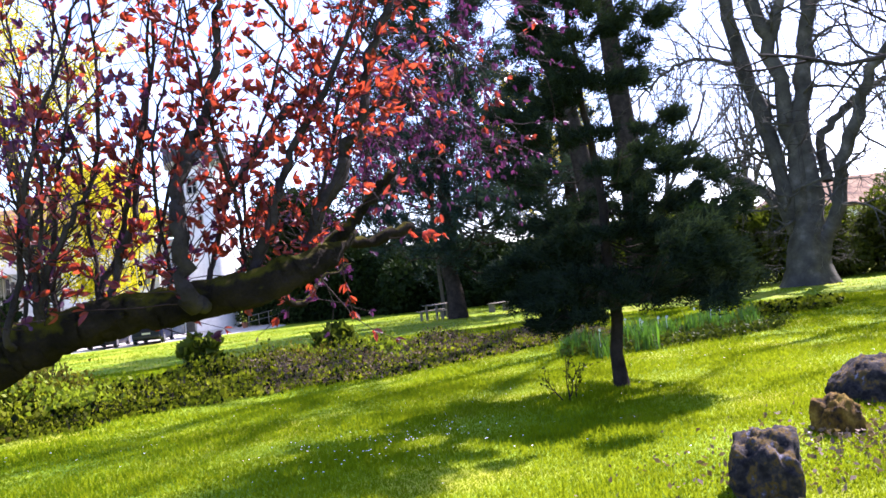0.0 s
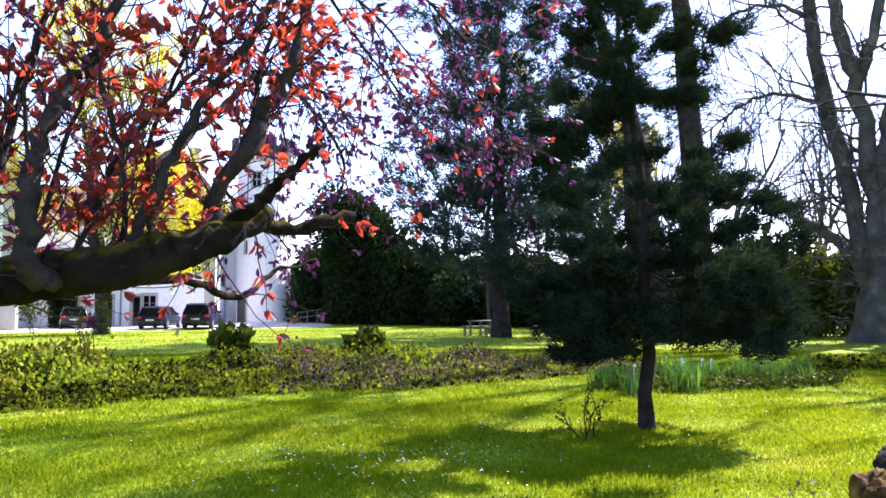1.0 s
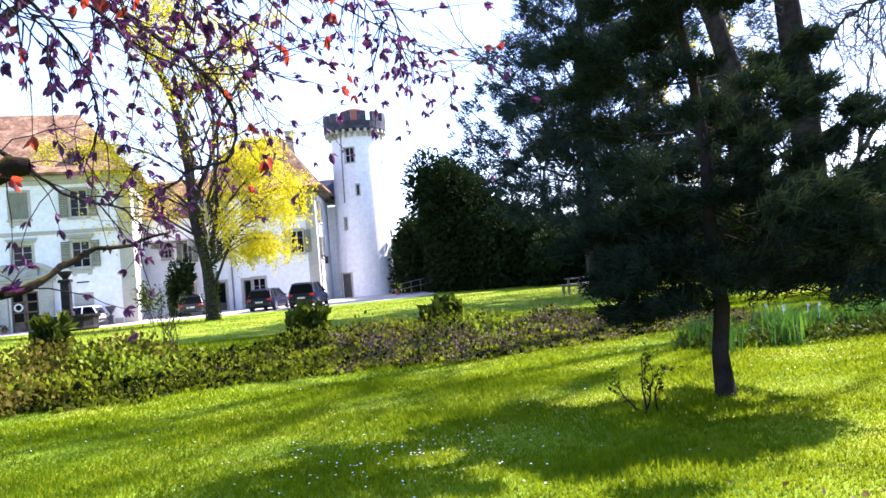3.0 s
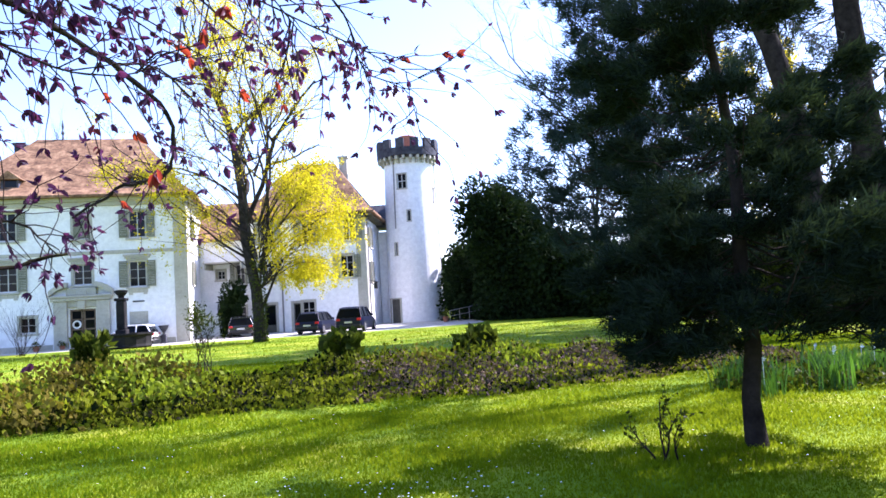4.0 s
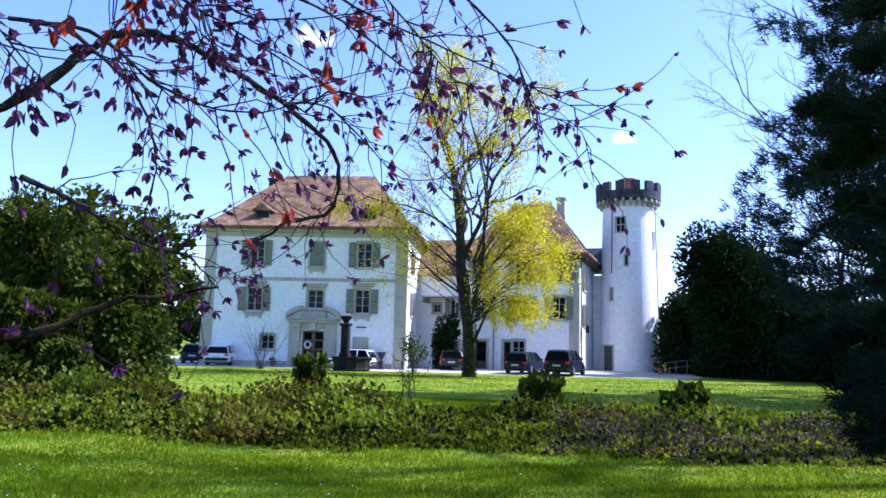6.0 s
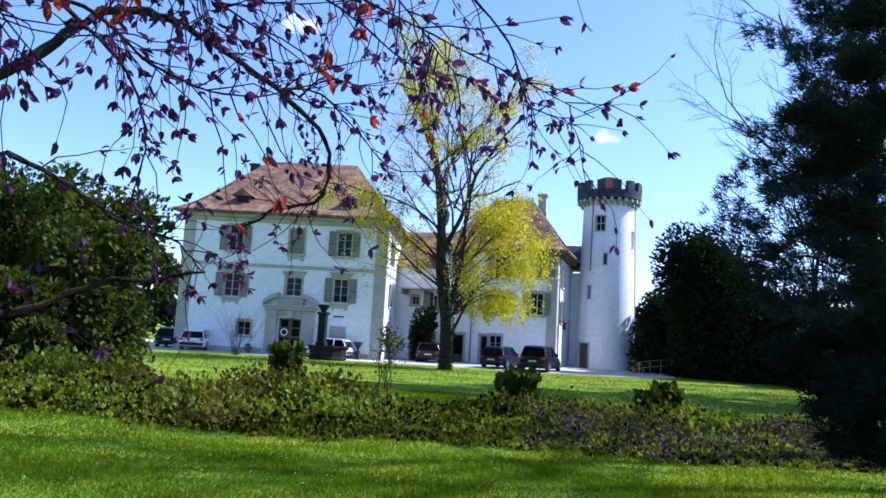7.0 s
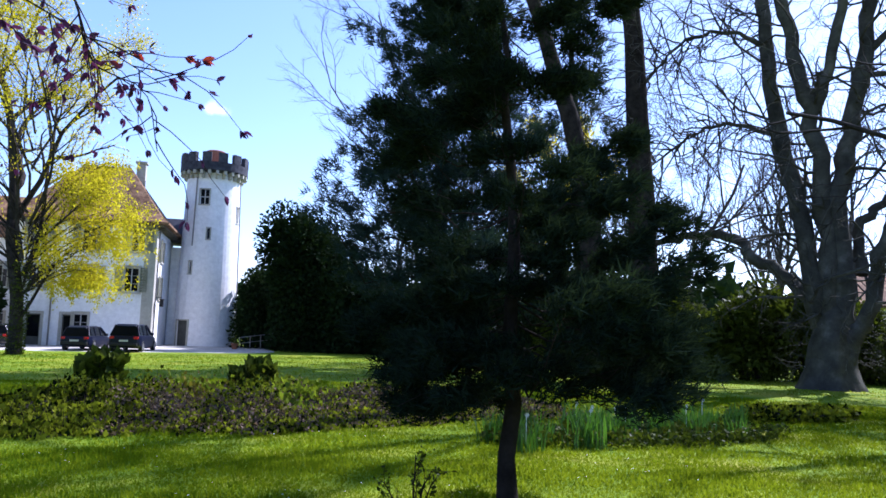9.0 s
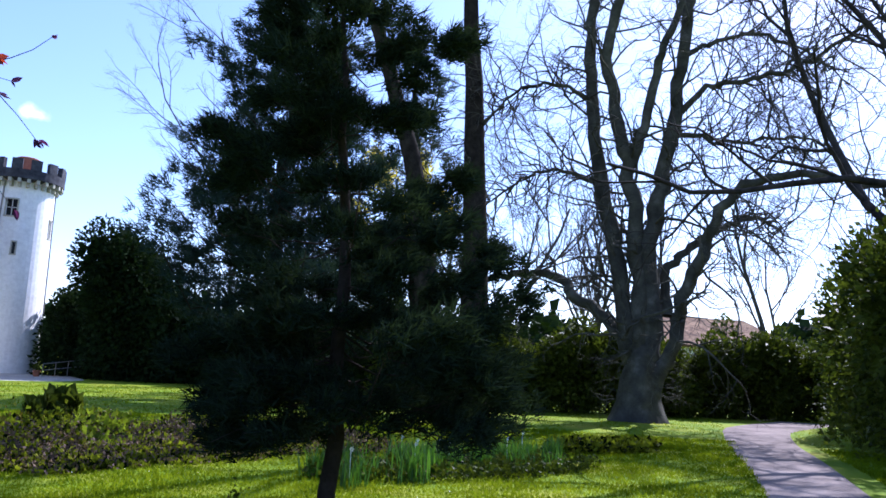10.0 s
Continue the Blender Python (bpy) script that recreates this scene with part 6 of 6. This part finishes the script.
plum_rng = np.random.default_rng(300)
twig_paths, leaf_at, leaf_way, leaf_kind = [], [], [], []
trunk_line = None
for n, (r, pts) in enumerate(PLUM):
    if 4 <= n < 21:
        # every shoot springs from the trunk
        pts = [trunk_line[np.argmin(np.linalg.norm(trunk_line - np.array(pts[0]), axis=1))]] + list(pts)
    line = smoothed(pts, 20 if n == 0 else 6)
    trunk_line = line if n == 0 else trunk_line
    line[1:-1] += (0.2 if n == 0 else 1.0) * plum_rng.normal(size=(len(line) - 2, 3)) * min(0.012, r * 0.25)
    end = 0.75 if n in (1, 2) else (0.5 if n == 0 else 0.25)
    rad = r * np.linspace(1, end, len(line)) * (1 + 0.10 * plum_rng.normal(size=len(line)))
    if n == 0:
        rad = np.interp(np.linspace(0, 1, len(line)), [0, 0.15, 0.45, 0.75, 1], [0.14, 0.105, 0.082, 0.062, 0.044]) * (1 + 0.01 * plum_rng.normal(size=len(line)))
    sides = 40 if r > 0.05 else 9 if r > 0.02 else 5
    v, f = tubes([(line, np.maximum(rad, 0.002), sides)])
    if n < 4:
        # lumpy bark with swellings
        core = np.repeat(line, sides, axis=0)
        lump = np.array([0.16 * noise.noise(Vector(p) * 6.0) + 0.14 * noise.noise(Vector(p) * 15.0) + 0.08 * noise.noise(Vector(p) * 40.0) for p in v])
        v = v + (v - core) * lump[:, None] * 1.6
    if n == 0:
        solid("trunk", v, f, M_MOSSBARK, plum, "leaning dark trunk with yellow-green moss", True)
    else:
        solid("limb", v, f, M_MOSSBARK if n < 4 else M_PLUMBARK, plum, smooth=True)
    if n == 0:
        continue
    length = np.linalg.norm(np.diff(line, axis=0), axis=1).sum()
    over = n >= 21
    count = int(length * (4 if n < 4 else 20 if over else 17 if 11 <= n < 19 else 28))
    for _ in range(count):
        s = plum_rng.uniform(0.12, 1.0)
        i = min(len(line) - 2, int(s * (len(line) - 1)))
        p = line[i] + (line[i + 1] - line[i]) * (s * (len(line) - 1) - i)
        way = unit(line[i + 1] - line[i])
        out = unit(np.cross(way, plum_rng.normal(size=3)))
        d = unit(way * 0.7 + out + np.array([0, 0, -0.15 if over else 0.25]))
        tl = plum_rng.uniform(0.12, 0.5) * (0.8 if n < 4 else 1.0)
        tw = [p]
        for k in range(5):
            d = unit(d + plum_rng.normal(size=3) * 0.22 + np.array([0, 0, -0.06 if over else 0.05]))
            tw.append(tw[-1] + d * tl / 5)
            if plum_rng.random() < 0.34:
                # a spur with a small bunch of leaves
                for _ in range(plum_rng.integers(2, 6)):
                    leaf_at.append(tw[-1] + plum_rng.normal(size=3) * 0.005)
                    leaf_way.append(d * 0.5)
        for _ in range(plum_rng.integers(2, 6)):
            leaf_at.append(tw[-1])
            leaf_way.append(d)
        # old marks twigs whose leaves take the shaded purple copy, not their age
        old = n in range(21, 29) or (n > 28 and plum_rng.random() < 0.86) or (n < 4 and plum_rng.random() < 0.6) or (11 <= n < 19 and plum_rng.random() < 0.5)
        leaf_kind += [int(old)] * (len(leaf_at) - len(leaf_kind))
        twig_paths.append((np.array(tw), np.linspace(0.003, 0.0011, 6), 4))
v, f = tubes(twig_paths)
tagged(solid("twig_mass", v, f, M_TWIG, plum), kind="stuff")
leaf_at, leaf_way, leaf_kind = np.array(leaf_at), np.array(leaf_way), np.array(leaf_kind)
# the leaves along one stretch of the overhanging boughs are single parts
near = (leaf_kind == 1) & (leaf_at[:, 1] > 4.15) & (leaf_at[:, 2] < 2.75)
near &= np.cumsum(near) <= 300
# light is put into the leaf colour: red copy sunlit, purple copy shaded
for kind, mat, word in ((0, M_PLUM, "thin red leaves, coloured as if lit through by the sun"), (1, M_PLUM_SHADED, "dark purple leaves, coloured as if in shade")):
    k = (leaf_kind == kind) & ~near
    v, f = leaves(plum_rng, leaf_at[k], 0.042 if kind == 0 else 0.036, 0.46, along=leaf_way[k], droop=0.2, oval=True)
    tagged(solid("leaf_crown", v, f, mat, plum, word), kind="stuff")
shapes = []
for k in range(6):
    v, f = leaves(plum_rng, np.zeros((1, 3)), 0.037, 0.46, along=np.array([[0.0, 0.0, 5.0]]), oval=True, fold=0.05 + 0.03 * k)
    shapes.append(mesh_data("leaf", v, f, M_PLUM_SHADED))
for n, i in enumerate(np.nonzero(near)[0]):
    ob = new("leaf", shapes[n % 6])
    ob.parent = plum
    way = Vector(unit(leaf_way[i] + plum_rng.normal(size=3) * 0.7 - np.array([0, 0, 0.2])))
    ob.matrix_basis = Matrix.Translation(leaf_at[i]) @ way.to_track_quat("Z", "Y").to_matrix().to_4x4() @ pose(0, 0, 0, 0, 0, plum_rng.uniform(0, 360))

# ---------------------------------------------------------------- grass and daisies
grass_rng = np.random.default_rng(400)


def grass(name, n, r0, r1, h, label):
    """Blades in a fan of the lawn, thinner in number and broader further off."""
    d = grass_rng.uniform(r0, r1, n)
    a = radians(90) - grass_rng.uniform(radians(-52), radians(74), n)
    x, y = 2.0 + d * np.cos(a), 0.5 + d * np.sin(a)
    keep = ~((y > bed_front(x) + 0.1) & (y < bed_back(x)) & (x < 11.2))
    side = ((x - 6.5) * 10.0 - (y - 3.2) * 13.9) / 17.1
    keep &= ~((side > 0.2) & (side < 2.3) & (x > 5)) & (y < 49.2)
    x, y, d = x[keep], y[keep], d[keep]
    m = len(x)
    patch = 0.75 + 0.35 * np.sin(x * 1.7 + 0.6 * y) * np.sin(y * 2.1 - 0.4 * x)
    p = np.stack([x, y, ground_z(x, y) - 0.005], axis=1)
    way = grass_rng.normal(size=(m, 3)) * 0.45
    way[:, 2] = 1
    L = ((h + 0.0012 * d) * patch * grass_rng.uniform(0.5, 1.3, m))[:, None]
    a = grass_rng.uniform(0, 6.28, m)
    s = np.stack([np.cos(a), np.sin(a), np.zeros(m)], axis=1) * (0.0028 + 0.0007 * d)[:, None]
    v = np.stack([p - s, p + s, p + unit(way) * L], axis=1).reshape(-1, 3)
    return tagged(solid(name, v, np.arange(m * 3).reshape(m, 3), M_BLADE), label, "grass", kind="stuff")


grass("grass_near", 330000, 3.0, 12, 0.06, "short uneven grass blades of the near lawn")
grass("grass_middle", 230000, 12, 24, 0.06, "short grass blades of the lawn round the bed")
grass("grass_far", 70000, 24, 50, 0.025, "grass of the lawn beyond the bed")
n = 700
x, y = grass_rng.uniform(-4, 10, n), grass_rng.uniform(4, 13, n)
x[: n // 6], y[: n // 6] = 2.7 + grass_rng.normal(size=n // 6) * 0.9, 7.4 + grass_rng.normal(size=n // 6) * 0.7
k = np.sin(x * 1.1 + 2) * np.sin(y * 1.4 + x * 0.5) > 0.2
k[: n // 6] = True
x, y = x[k], y[k]
a = np.arange(6) * math.pi / 3
ring = np.stack([np.cos(a), np.sin(a), np.zeros(6)], axis=1) * 0.009
c = np.stack([x, y, ground_z(x, y) + 0.07], axis=1)
v = (c[:, None] + ring[None] + grass_rng.normal(size=(len(c), 6, 3)) * 0.001).reshape(-1, 3)
tagged(solid("daisies", v, np.arange(len(c) * 6).reshape(-1, 6), M_PETAL), "tiny white daisies scattered in the lawn", "daisy", kind="stuff")
